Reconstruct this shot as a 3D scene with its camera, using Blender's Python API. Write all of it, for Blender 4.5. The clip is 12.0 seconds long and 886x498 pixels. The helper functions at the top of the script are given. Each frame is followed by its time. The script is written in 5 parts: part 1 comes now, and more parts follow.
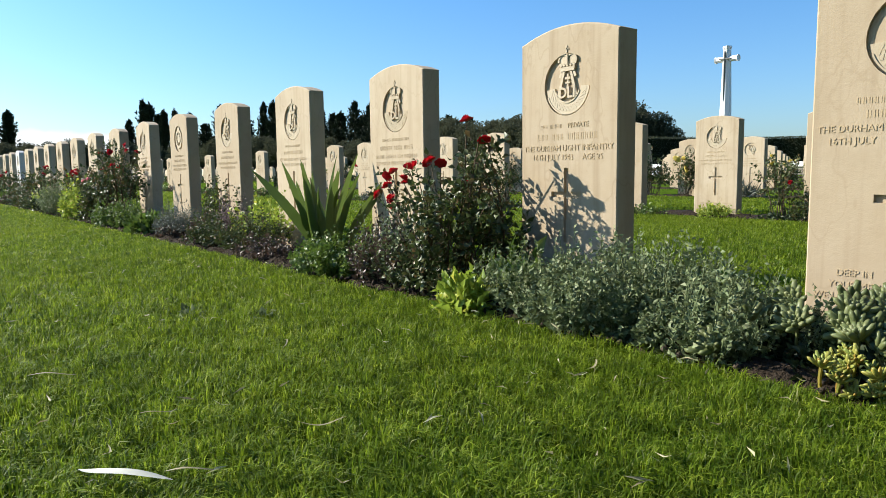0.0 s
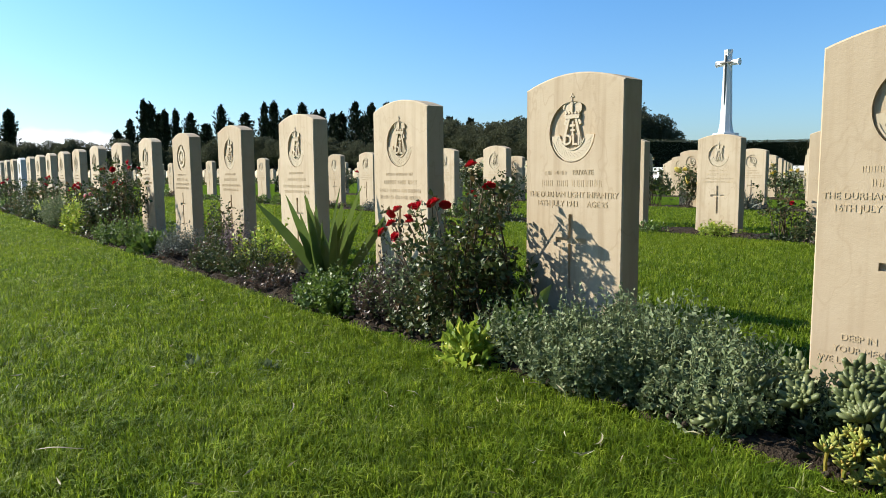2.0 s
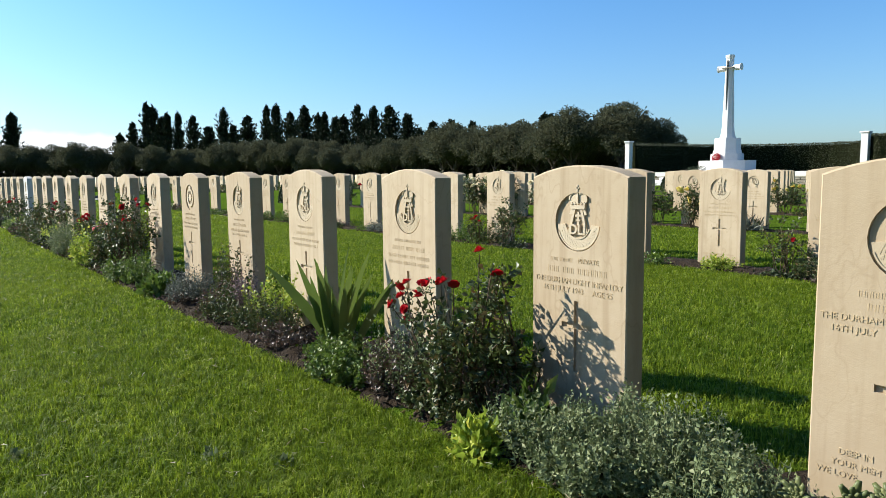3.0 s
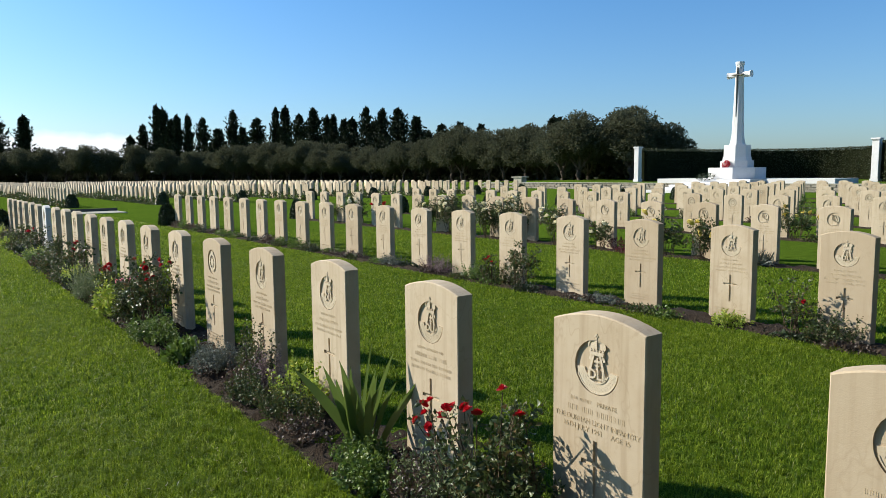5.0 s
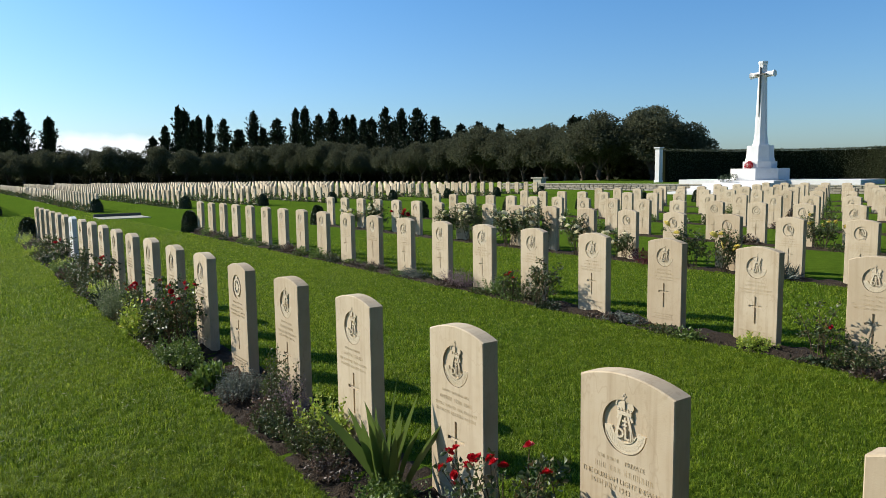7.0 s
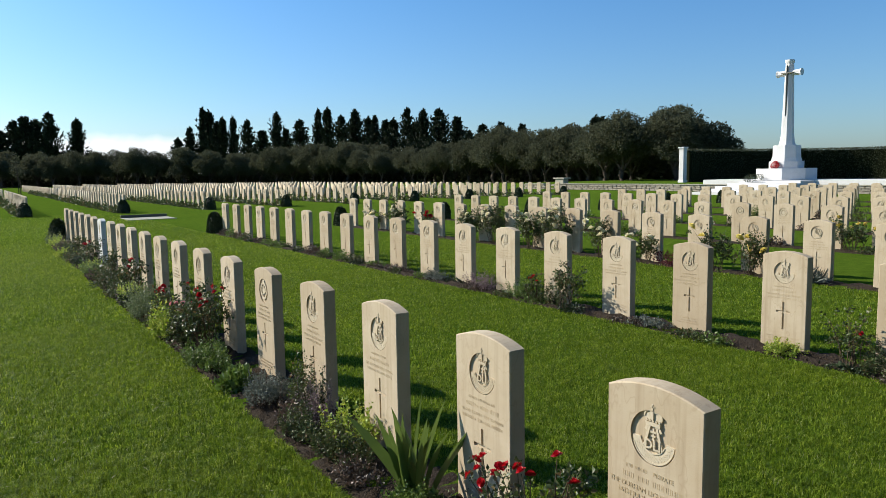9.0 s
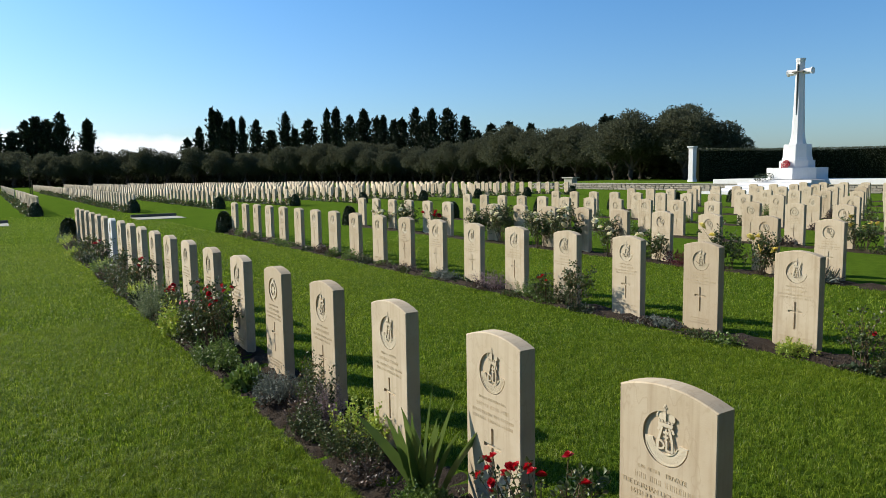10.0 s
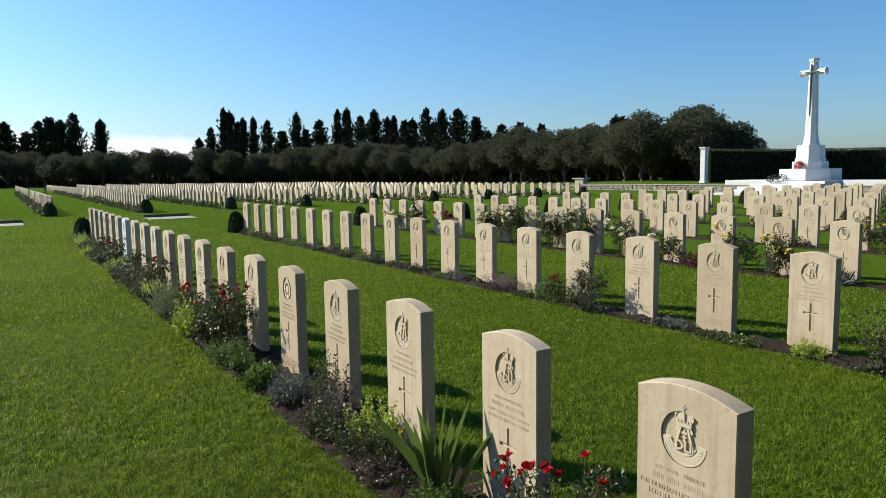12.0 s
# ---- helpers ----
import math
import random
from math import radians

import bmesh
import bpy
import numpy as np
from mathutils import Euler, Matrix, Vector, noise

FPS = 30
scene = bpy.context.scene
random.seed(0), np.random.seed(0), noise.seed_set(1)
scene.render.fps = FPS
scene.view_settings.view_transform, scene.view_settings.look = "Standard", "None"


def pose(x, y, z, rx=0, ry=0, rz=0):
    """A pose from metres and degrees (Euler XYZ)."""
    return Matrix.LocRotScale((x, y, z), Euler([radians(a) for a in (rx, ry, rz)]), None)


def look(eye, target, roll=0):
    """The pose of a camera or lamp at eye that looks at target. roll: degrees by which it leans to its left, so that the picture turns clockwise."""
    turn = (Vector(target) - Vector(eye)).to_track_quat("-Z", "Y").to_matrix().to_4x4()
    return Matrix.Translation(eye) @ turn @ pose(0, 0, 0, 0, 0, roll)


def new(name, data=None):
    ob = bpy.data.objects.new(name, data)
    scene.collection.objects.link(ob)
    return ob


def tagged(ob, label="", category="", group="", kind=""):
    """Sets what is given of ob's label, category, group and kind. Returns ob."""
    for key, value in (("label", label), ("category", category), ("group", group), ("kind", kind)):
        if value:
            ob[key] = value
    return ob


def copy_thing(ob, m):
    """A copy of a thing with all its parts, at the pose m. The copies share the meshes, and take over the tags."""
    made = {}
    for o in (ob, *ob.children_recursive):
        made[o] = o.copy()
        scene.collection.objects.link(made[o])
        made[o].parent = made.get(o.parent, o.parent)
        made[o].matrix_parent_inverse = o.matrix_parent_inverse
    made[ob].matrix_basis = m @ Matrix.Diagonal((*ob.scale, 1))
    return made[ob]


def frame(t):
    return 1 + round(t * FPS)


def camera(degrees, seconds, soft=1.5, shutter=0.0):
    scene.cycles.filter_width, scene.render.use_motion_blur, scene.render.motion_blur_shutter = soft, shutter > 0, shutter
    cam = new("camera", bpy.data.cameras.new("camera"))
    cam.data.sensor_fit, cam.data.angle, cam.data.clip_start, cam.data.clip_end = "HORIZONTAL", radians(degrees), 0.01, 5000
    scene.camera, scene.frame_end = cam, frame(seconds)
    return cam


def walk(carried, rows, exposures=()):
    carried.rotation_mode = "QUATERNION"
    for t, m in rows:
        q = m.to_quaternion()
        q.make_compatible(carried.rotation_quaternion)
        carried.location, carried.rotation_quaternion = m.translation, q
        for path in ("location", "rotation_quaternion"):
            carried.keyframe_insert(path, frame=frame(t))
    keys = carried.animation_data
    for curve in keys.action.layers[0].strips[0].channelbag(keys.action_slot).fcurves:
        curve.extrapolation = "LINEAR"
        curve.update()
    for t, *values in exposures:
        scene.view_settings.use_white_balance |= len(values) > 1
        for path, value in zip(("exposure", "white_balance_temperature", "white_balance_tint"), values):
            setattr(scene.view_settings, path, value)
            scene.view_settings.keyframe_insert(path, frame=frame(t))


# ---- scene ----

# ================= camera =================
cam = camera(64.64, 12.0, soft=0.6)
ROWS = [
    (0.0, 0.0041, 0.0070, 0.3828, 83.759, 0.689, -37.913),
    (0.5, 0.0048, -0.0002, 0.3916, 83.710, 0.630, -37.950),
    (1.0, 0.0048, 0.0045, 0.4111, 83.722, 0.528, -37.913),
    (1.5, 0.0063, 0.0129, 0.4534, 83.714, 0.482, -37.922),
    (2.0, 0.0000, 0.0216, 0.5194, 83.787, 0.449, -37.879),
    (2.5, -0.0187, 0.0192, 0.6410, 83.860, 0.436, -37.839),
    (3.0, -0.0357, 0.0081, 0.7860, 83.898, 0.549, -37.726),
    (3.5, -0.0512, -0.0119, 0.9280, 83.965, 0.562, -37.592),
    (5.5, -0.1248, -0.0085, 1.3294, 83.829, 0.666, -36.799),
    (6.0, -0.1263, 0.0030, 1.3792, 83.796, 0.732, -36.472),
    (6.5, -0.1271, 0.0076, 1.4221, 83.774, 0.763, -36.009),
    (7.0, -0.1248, 0.0146, 1.4521, 83.819, 0.804, -35.512),
    (9.0, -0.1509, 0.0162, 1.4875, 83.849, 0.912, -33.760),
    (9.5, -0.1488, 0.0255, 1.4845, 83.853, 0.917, -33.410),
    (10.0, -0.1507, 0.0305, 1.4842, 83.825, 0.943, -33.079),
    (10.5, -0.1561, 0.0330, 1.4844, 83.826, 0.903, -32.801),
    (11.0, -0.1615, 0.0309, 1.4842, 83.857, 0.927, -32.571),
    (11.5, -0.1699, 0.0316, 1.4828, 83.876, 0.867, -32.381),
    (12.0, -0.1767, 0.0394, 1.4802, 83.895, 0.872, -32.249),
]
walk(cam, [(t, pose(*p)) for t, *p in ROWS], exposures=[(0.0, 1.04), (3.5, 0.96), (5.5, 0.70), (12.0, 0.67)])

# ================= sky and sun =================
SUN = Vector((-0.72, 1.12, 0.777)).normalized()
world = bpy.data.worlds.new("sky")
scene.world = world
world.use_nodes = True
wn = world.node_tree
wn.nodes.clear()
sky = wn.nodes.new("ShaderNodeTexSky")
sky.sky_type = "NISHITA"
sky.sun_disc = False
sky.sun_elevation = math.asin(SUN.z)
sky.sun_rotation = math.atan2(SUN.x, SUN.y)
sky.altitude = 20
sky.air_density = 1.0
sky.dust_density = 0.9
sky.ozone_density = 3.5
wb = wn.nodes.new("ShaderNodeBackground")
wb.inputs["Strength"].default_value = 0.078
wo = wn.nodes.new("ShaderNodeOutputWorld")
tint = wn.nodes.new("ShaderNodeMix")
tint.data_type, tint.blend_type = "RGBA", "MULTIPLY"
tint.inputs[0].default_value = 1.0
sky_coord = wn.nodes.new("ShaderNodeTexCoord")
sky_split = wn.nodes.new("ShaderNodeSeparateXYZ")
sky_ramp = wn.nodes.new("ShaderNodeValToRGB")
sky_ramp.color_ramp.elements[0].position, sky_ramp.color_ramp.elements[0].color = 0.0, (0.84, 1.0, 1.16, 1)
sky_ramp.color_ramp.elements[1].position, sky_ramp.color_ramp.elements[1].color = 0.30, (0.56, 1.0, 1.30, 1)
wn.links.new(sky_coord.outputs["Generated"], sky_split.inputs[0])
wn.links.new(sky_split.outputs["Z"], sky_ramp.inputs[0])
wn.links.new(sky_ramp.outputs[0], tint.inputs[7])
wn.links.new(sky.outputs[0], tint.inputs[6])
# a low bank of white cloud along the horizon
cloud_noise = wn.nodes.new("ShaderNodeTexNoise")
cloud_noise.inputs["Scale"].default_value, cloud_noise.inputs["Detail"].default_value = 9.0, 6.0
cloud_height = wn.nodes.new("ShaderNodeMath")
cloud_height.operation = "MULTIPLY_ADD"
cloud_height.inputs[1].default_value = 0.06
cloud_side = wn.nodes.new("ShaderNodeMath")
cloud_side.operation = "MULTIPLY_ADD"
cloud_side.inputs[1].default_value, cloud_side.inputs[2].default_value = -0.085, 0.042
wn.links.new(sky_split.outputs["X"], cloud_side.inputs[0])
wn.links.new(cloud_side.outputs[0], cloud_height.inputs[2])
cloud_gap = wn.nodes.new("ShaderNodeMath")
cloud_gap.operation = "SUBTRACT"
cloud_ramp = wn.nodes.new("ShaderNodeValToRGB")
cloud_ramp.color_ramp.elements[0].position, cloud_ramp.color_ramp.elements[0].color = 0.0, (0, 0, 0, 1)
cloud_ramp.color_ramp.elements[1].position, cloud_ramp.color_ramp.elements[1].color = 0.012, (0.8, 0.8, 0.8, 1)
cloud_mix = wn.nodes.new("ShaderNodeMix")
cloud_mix.data_type = "RGBA"
cloud_mix.inputs[7].default_value = (9.0, 9.2, 9.6, 1)
wn.links.new(sky_coord.outputs["Generated"], cloud_noise.inputs["Vector"])
wn.links.new(cloud_noise.outputs["Fac"], cloud_height.inputs[0])
wn.links.new(cloud_height.outputs[0], cloud_gap.inputs[0])
wn.links.new(sky_split.outputs["Z"], cloud_gap.inputs[1])
wn.links.new(cloud_gap.outputs[0], cloud_ramp.inputs[0])
wn.links.new(cloud_ramp.outputs[0], cloud_mix.inputs[0])
wn.links.new(tint.outputs[2], cloud_mix.inputs[6])
wn.links.new(cloud_mix.outputs[2], wb.inputs["Color"])
wn.links.new(wb.outputs[0], wo.inputs["Surface"])

sun_data = bpy.data.lights.new("sun", "SUN")
sun_data.energy = 5.0
sun_data.angle = radians(0.6)
sun_data.color = (1.0, 0.94, 0.82)
sun_lamp = new("sun", sun_data)
sun_lamp.matrix_world = look(SUN * 100, (0, 0, 0))

# ================= materials =================


class Nodes:
    """A small helper round one node material."""

    def __init__(self, name):
        self.mat = bpy.data.materials.new(name)
        self.mat.use_nodes = True
        self.t = self.mat.node_tree
        self.b = self.t.nodes["Principled BSDF"]
        self.out = self.t.nodes["Material Output"]
        self.geo = self.n("ShaderNodeNewGeometry")

    def n(self, kind, **inputs):
        node = self.t.nodes.new(kind)
        for key, value in inputs.items():
            node.inputs[key.replace("_", " ")].default_value = value
        return node

    def link(self, a, b):
        self.t.links.new(a, b)

    def noise(self, scale, detail=4.0, rough=0.6, coords=None, stretch=None):
        node = self.n("ShaderNodeTexNoise", Scale=scale, Detail=detail, Roughness=rough)
        src = coords if coords is not None else self.geo.outputs["Position"]
        if stretch:
            mp = self.n("ShaderNodeMapping")
            mp.inputs["Scale"].default_value = stretch
            self.link(src, mp.inputs["Vector"])
            src = mp.outputs[0]
        self.link(src, node.inputs["Vector"])
        return node.outputs["Fac"]

    def ramp(self, fac, stops):
        node = self.n("ShaderNodeValToRGB")
        el = node.color_ramp.elements
        while len(el) < len(stops):
            el.new(0.5)
        for e, (p, c) in zip(el, stops):
            e.position, e.color = p, (*c, 1) if len(c) == 3 else c
        self.link(fac, node.inputs[0])
        return node.outputs[0]

    def mix(self, fac, a, b, mode="MIX"):
        node = self.t.nodes.new("ShaderNodeMix")
        node.data_type, node.blend_type = "RGBA", mode
        for value, i in ((fac, 0), (a, 6), (b, 7)):
            if hasattr(value, "is_linked"):
                self.link(value, node.inputs[i])
            else:
                node.inputs[i].default_value = value if i == 0 else (*value, 1)
        return node.outputs[2]

    def bump(self, height, strength, distance):
        node = self.n("ShaderNodeBump", Strength=strength, Distance=distance)
        self.link(height, node.inputs["Height"])
        self.link(node.outputs[0], self.b.inputs["Normal"])

    def finish(self, color, rough=0.8, spec=0.3):
        if hasattr(color, "is_linked"):
            self.link(color, self.b.inputs["Base Color"])
        else:
            self.b.inputs["Base Color"].default_value = (*color, 1)
        self.b.inputs["Roughness"].default_value = rough
        self.b.inputs["Specular IOR Level"].default_value = spec
        return self.mat


def leaf_material(name, dark, light, tip=None, rough=0.5, glow=0.35, spec=0.4):
    """Leaves: a random tone for each leaf, some light let through."""
    m = Nodes(name)
    patch = m.noise(6.0, 2.0)
    c = m.ramp(m.geo.outputs["Random Per Island"], [(0.0, dark), (0.75, light), (1.0, tip or light)])
    c = m.mix(0.35, c, m.ramp(patch, [(0.3, dark), (0.7, light)]))
    m.finish(c, rough, spec)
    tr = m.n("ShaderNodeBsdfTranslucent")
    m.link(c, tr.inputs["Color"])
    sh = m.n("ShaderNodeMixShader")
    sh.inputs[0].default_value = glow
    m.link(m.b.outputs[0], sh.inputs[1])
    m.link(tr.outputs[0], sh.inputs[2])
    m.link(sh.outputs[0], m.out.inputs["Surface"])
    return m.mat


def stone_material(name, base, pale, stain, streak=0.5, bump=0.25):
    """Limestone: fine grain, cloudy patches and rain streaks that run down."""
    m = Nodes(name)
    obj = m.n("ShaderNodeObjectInfo")
    tc = m.n("ShaderNodeTexCoord")
    shift = m.n("ShaderNodeVectorMath")
    shift.operation = "ADD"
    m.link(tc.outputs["Object"], shift.inputs[0])
    sc = m.n("ShaderNodeVectorMath")
    sc.operation = "SCALE"
    sc.inputs["Scale"].default_value = 37.0
    cb = m.n("ShaderNodeCombineXYZ")
    for i in range(3):
        m.link(obj.outputs["Random"], cb.inputs[i])
    m.link(cb.outputs[0], sc.inputs[0])
    m.link(sc.outputs[0], shift.inputs[1])
    p = shift.outputs[0]
    cloud = m.noise(5.0, 4.0, 0.6, p)
    grain = m.noise(160.0, 3.0, 0.7, p)
    fine = m.noise(45.0, 5.0, 0.65, p)
    run = m.noise(30.0, 4.0, 0.6, p, (0.4, 1.0, 0.05))
    c = m.ramp(cloud, [(0.3, base), (0.65, pale)])
    c = m.mix(m.ramp(run, [(0.5, (0, 0, 0)), (0.75, (streak,) * 3)]), c, stain)
    c = m.mix(m.ramp(fine, [(0.58, (0, 0, 0)), (0.75, (0.35,) * 3)]), c, stain)
    vein = m.noise(7.0, 3.0, 0.55, p, (1.0, 1.0, 0.55))
    c = m.mix(m.ramp(vein, [(0.488, (0, 0, 0)), (0.5, (0.4,) * 3), (0.512, (0, 0, 0))]), c, stain)
    blotch = m.noise(2.2, 5.0, 0.7, p)
    c = m.mix(m.ramp(blotch, [(0.56, (0, 0, 0)), (0.72, (0.45,) * 3)]), c, stain)
    c = m.mix(m.ramp(obj.outputs["Random"], [(0.0, (0.0,) * 3), (1.0, (0.45,) * 3)]), c, pale)
    dull = m.n("ShaderNodeMath")
    dull.operation = "FRACT"
    seven = m.n("ShaderNodeMath")
    seven.operation = "MULTIPLY"
    seven.inputs[1].default_value = 7.31
    m.link(obj.outputs["Random"], seven.inputs[0])
    m.link(seven.outputs[0], dull.inputs[0])
    c = m.mix(m.ramp(dull.outputs[0], [(0.45, (0.0,) * 3), (1.0, (0.4,) * 3)]), c, stain)
    add = m.n("ShaderNodeMath")
    add.operation = "ADD"
    m.link(grain, add.inputs[0])
    m.link(fine, add.inputs[1])
    m.bump(add.outputs[0], bump, 0.002)
    return m.finish(c, 0.85, 0.2)


def plain_material(name, a, b, scale, rough=0.8, spec=0.3, bump=0.2, dist=0.01, fine=8.0):
    m = Nodes(name)
    big, small = m.noise(scale, 5.0), m.noise(scale * fine, 4.0)
    c = m.ramp(big, [(0.3, a), (0.7, b)])
    c = m.mix(0.3, c, m.ramp(small, [(0.35, a), (0.65, b)]))
    m.bump(small, bump, dist)
    return m.finish(c, rough, spec)


def lawn_material():
    m = Nodes("lawn")
    big, mid, small = m.noise(0.35, 4.0), m.noise(6.0, 5.0), m.noise(70.0, 5.0, 0.75)
    c = m.ramp(mid, [(0.25, (0.052, 0.092, 0.010)), (0.55, (0.088, 0.148, 0.015)), (0.8, (0.122, 0.188, 0.022))])
    c = m.mix(m.ramp(big, [(0.4, (0, 0, 0)), (0.7, (0.5,) * 3)]), c, (0.117, 0.172, 0.018))
    c = m.mix(m.ramp(small, [(0.35, (0.7,) * 3), (0.6, (0, 0, 0))]), c, (0.034, 0.068, 0.007))
    m.bump(small, 0.9, 0.03)
    return m.finish(c, 1.0, 0.0)


def blade_material():
    m = Nodes("grass blades")
    r = m.geo.outputs["Random Per Island"]
    big, mid, tuft = m.noise(0.5, 3.0), m.noise(5.0, 4.0), m.noise(28.0, 3.0)
    c = m.ramp(r, [(0.0, (0.048, 0.080, 0.005)), (0.3, (0.140, 0.206, 0.013)), (0.62, (0.228, 0.315, 0.022)), (0.95, (0.385, 0.455, 0.050)), (1.0, (0.46, 0.46, 0.22))])
    c = m.mix(m.ramp(mid, [(0.35, (0.5,) * 3), (0.65, (0, 0, 0))]), c, (0.096, 0.172, 0.010))
    c = m.mix(m.ramp(tuft, [(0.38, (0.75,) * 3), (0.54, (0, 0, 0))]), c, (0.042, 0.086, 0.006))
    c = m.mix(m.ramp(big, [(0.4, (0, 0, 0)), (0.65, (0.35,) * 3)]), c, (0.232, 0.296, 0.022))
    m.finish(c, 0.5, 0.12)
    tr = m.n("ShaderNodeBsdfTranslucent")
    m.link(c, tr.inputs["Color"])
    sh = m.n("ShaderNodeMixShader")
    sh.inputs[0].default_value = 0.50
    m.link(m.b.outputs[0], sh.inputs[1])
    m.link(tr.outputs[0], sh.inputs[2])
    m.link(sh.outputs[0], m.out.inputs["Surface"])
    return m.mat


M_LAWN = lawn_material()
M_BLADE = blade_material()
M_STONE = stone_material("cream limestone", (0.415, 0.326, 0.216), (0.489, 0.404, 0.288), (0.286, 0.210, 0.126), 0.7)
M_STONE_WHITE = stone_material("new white limestone", (0.562, 0.562, 0.546), (0.624, 0.624, 0.608), (0.468, 0.452, 0.421), 0.2)
M_BADGE = stone_material("carved limestone", (0.455, 0.378, 0.262), (0.514, 0.438, 0.319), (0.322, 0.252, 0.156), 0.2, 0.4)
# darker than the slab: the shade of cut letters is put into the colour
M_LETTER = stone_material("lettering with shade tone", (0.392, 0.298, 0.178), (0.460, 0.359, 0.224), (0.306, 0.226, 0.127), 0.3)
M_CROSS = stone_material("white memorial stone", (0.590, 0.582, 0.571), (0.656, 0.648, 0.640), (0.476, 0.459, 0.435), 0.25, 0.15)
M_PAVE = plain_material("pale paving", (0.286, 0.263, 0.205), (0.353, 0.327, 0.261), 3.0)
# kept this dark so the kerb's near face reads as shaded
M_KERB = plain_material("shade dark stone", (0.06, 0.055, 0.045), (0.12, 0.11, 0.09), 5.0)
M_RUBBLE = plain_material("rubble stone", (0.224, 0.196, 0.154), (0.336, 0.301, 0.245), 6.0, 0.9, 0.2, 0.6, 0.02)
M_SOIL = plain_material("bare soil", (0.028, 0.020, 0.014), (0.065, 0.048, 0.034), 14.0, 0.95, 0.1, 1.0, 0.03)
M_CLOD = plain_material("soil clods", (0.045, 0.034, 0.024), (0.112, 0.086, 0.064), 25.0, 0.95, 0.1, 0.8, 0.01)
M_BARK = plain_material("grey bark", (0.045, 0.036, 0.028), (0.10, 0.082, 0.065), 4.0, 0.95, 0.1, 0.8, 0.03)
M_TWIG = plain_material("brown stems", (0.05, 0.035, 0.02), (0.12, 0.085, 0.05), 30.0, 0.8, 0.2)
M_OLIVE = leaf_material("olive leaves", (0.035, 0.041, 0.021), (0.100, 0.105, 0.062), None, 0.8, 0.35, 0.1)
M_CYPRESS = leaf_material("cypress foliage", (0.008, 0.014, 0.006), (0.022, 0.034, 0.014), None, 0.7, 0.08, 0.2)
M_HEDGE = leaf_material("clipped hedge leaves", (0.014, 0.022, 0.007), (0.050, 0.060, 0.020), (0.085, 0.09, 0.035), 0.5, 0.12)
# near-black: the shade inside the hedges is put into this colour
M_CORE = plain_material("near black hedge shade", (0.008, 0.010, 0.005), (0.018, 0.020, 0.010), 9.0, 1.0, 0.0)
M_YEW = leaf_material("clipped bush leaves", (0.012, 0.024, 0.008), (0.035, 0.055, 0.018), None, 0.5, 0.1)
M_ROSE_LEAF = leaf_material("rose leaves", (0.022, 0.036, 0.012), (0.098, 0.130, 0.042), (0.20, 0.105, 0.055), 0.42, 0.22, 0.3)
M_GREEN = leaf_material("fresh green leaves", (0.044, 0.086, 0.014), (0.127, 0.196, 0.034), (0.215, 0.253, 0.069), 0.45, 0.3)
M_LIME = leaf_material("yellow green leaves", (0.136, 0.220, 0.026), (0.365, 0.450, 0.058), (0.595, 0.541, 0.091), 0.45, 0.4)
M_SAGE = leaf_material("grey green leaves", (0.074, 0.105, 0.045), (0.195, 0.241, 0.109), (0.367, 0.386, 0.222), 0.6, 0.25, 0.25)
M_SILVER = leaf_material("silver leaves", (0.061, 0.073, 0.057), (0.143, 0.163, 0.131), (0.220, 0.236, 0.199), 0.6, 0.2)
M_SUCC = leaf_material("fleshy succulent leaves", (0.106, 0.135, 0.047), (0.200, 0.227, 0.088), (0.261, 0.269, 0.114), 0.45, 0.3)
M_SEDUM = leaf_material("orange tinged succulent leaves", (0.20, 0.26, 0.05), (0.38, 0.34, 0.07), (0.50, 0.20, 0.05), 0.4, 0.25)
M_PURPLE = leaf_material("purple brown leaves", (0.037, 0.030, 0.021), (0.106, 0.073, 0.053), (0.200, 0.112, 0.081), 0.45, 0.2)
M_BURGUNDY = leaf_material("burgundy leaves", (0.05, 0.008, 0.012), (0.15, 0.025, 0.03), (0.24, 0.05, 0.05), 0.45, 0.25)
M_MAUVE = leaf_material("pale mauve flower spikes", (0.112, 0.073, 0.080), (0.252, 0.180, 0.186), (0.350, 0.279, 0.279), 0.6, 0.3)
M_STRAP = leaf_material("sword leaves", (0.070, 0.114, 0.026), (0.158, 0.217, 0.049), (0.264, 0.297, 0.088), 0.45, 0.3, 0.25)
M_RED = leaf_material("red petals", (0.30, 0.004, 0.012), (0.50, 0.008, 0.018), (0.60, 0.03, 0.035), 0.45, 0.3)
M_PINK = leaf_material("pink petals", (0.55, 0.16, 0.20), (0.75, 0.32, 0.33), None, 0.45, 0.3)
M_YELLOW = leaf_material("yellow petals", (0.650, 0.467, 0.086), (0.850, 0.735, 0.229), None, 0.45, 0.3)
M_CREAM = leaf_material("cream petals", (0.70, 0.62, 0.38), (0.85, 0.80, 0.60), None, 0.45, 0.3)
M_BLEACHED = leaf_material("bleached leaf", (0.496, 0.496, 0.416), (0.600, 0.600, 0.528), None, 0.6, 0.2)
M_DRY = leaf_material("dry leaves", (0.25, 0.20, 0.10), (0.48, 0.44, 0.26), (0.55, 0.53, 0.36), 0.6, 0.2)

# ================= mesh helpers =================


def mesh_object(name, data, material, parent=None, label=""):
    data.materials.append(material)
    ob = new(name, data)
    if parent is not None:
        ob.parent = parent
    if label:
        ob["label"] = label
    return ob


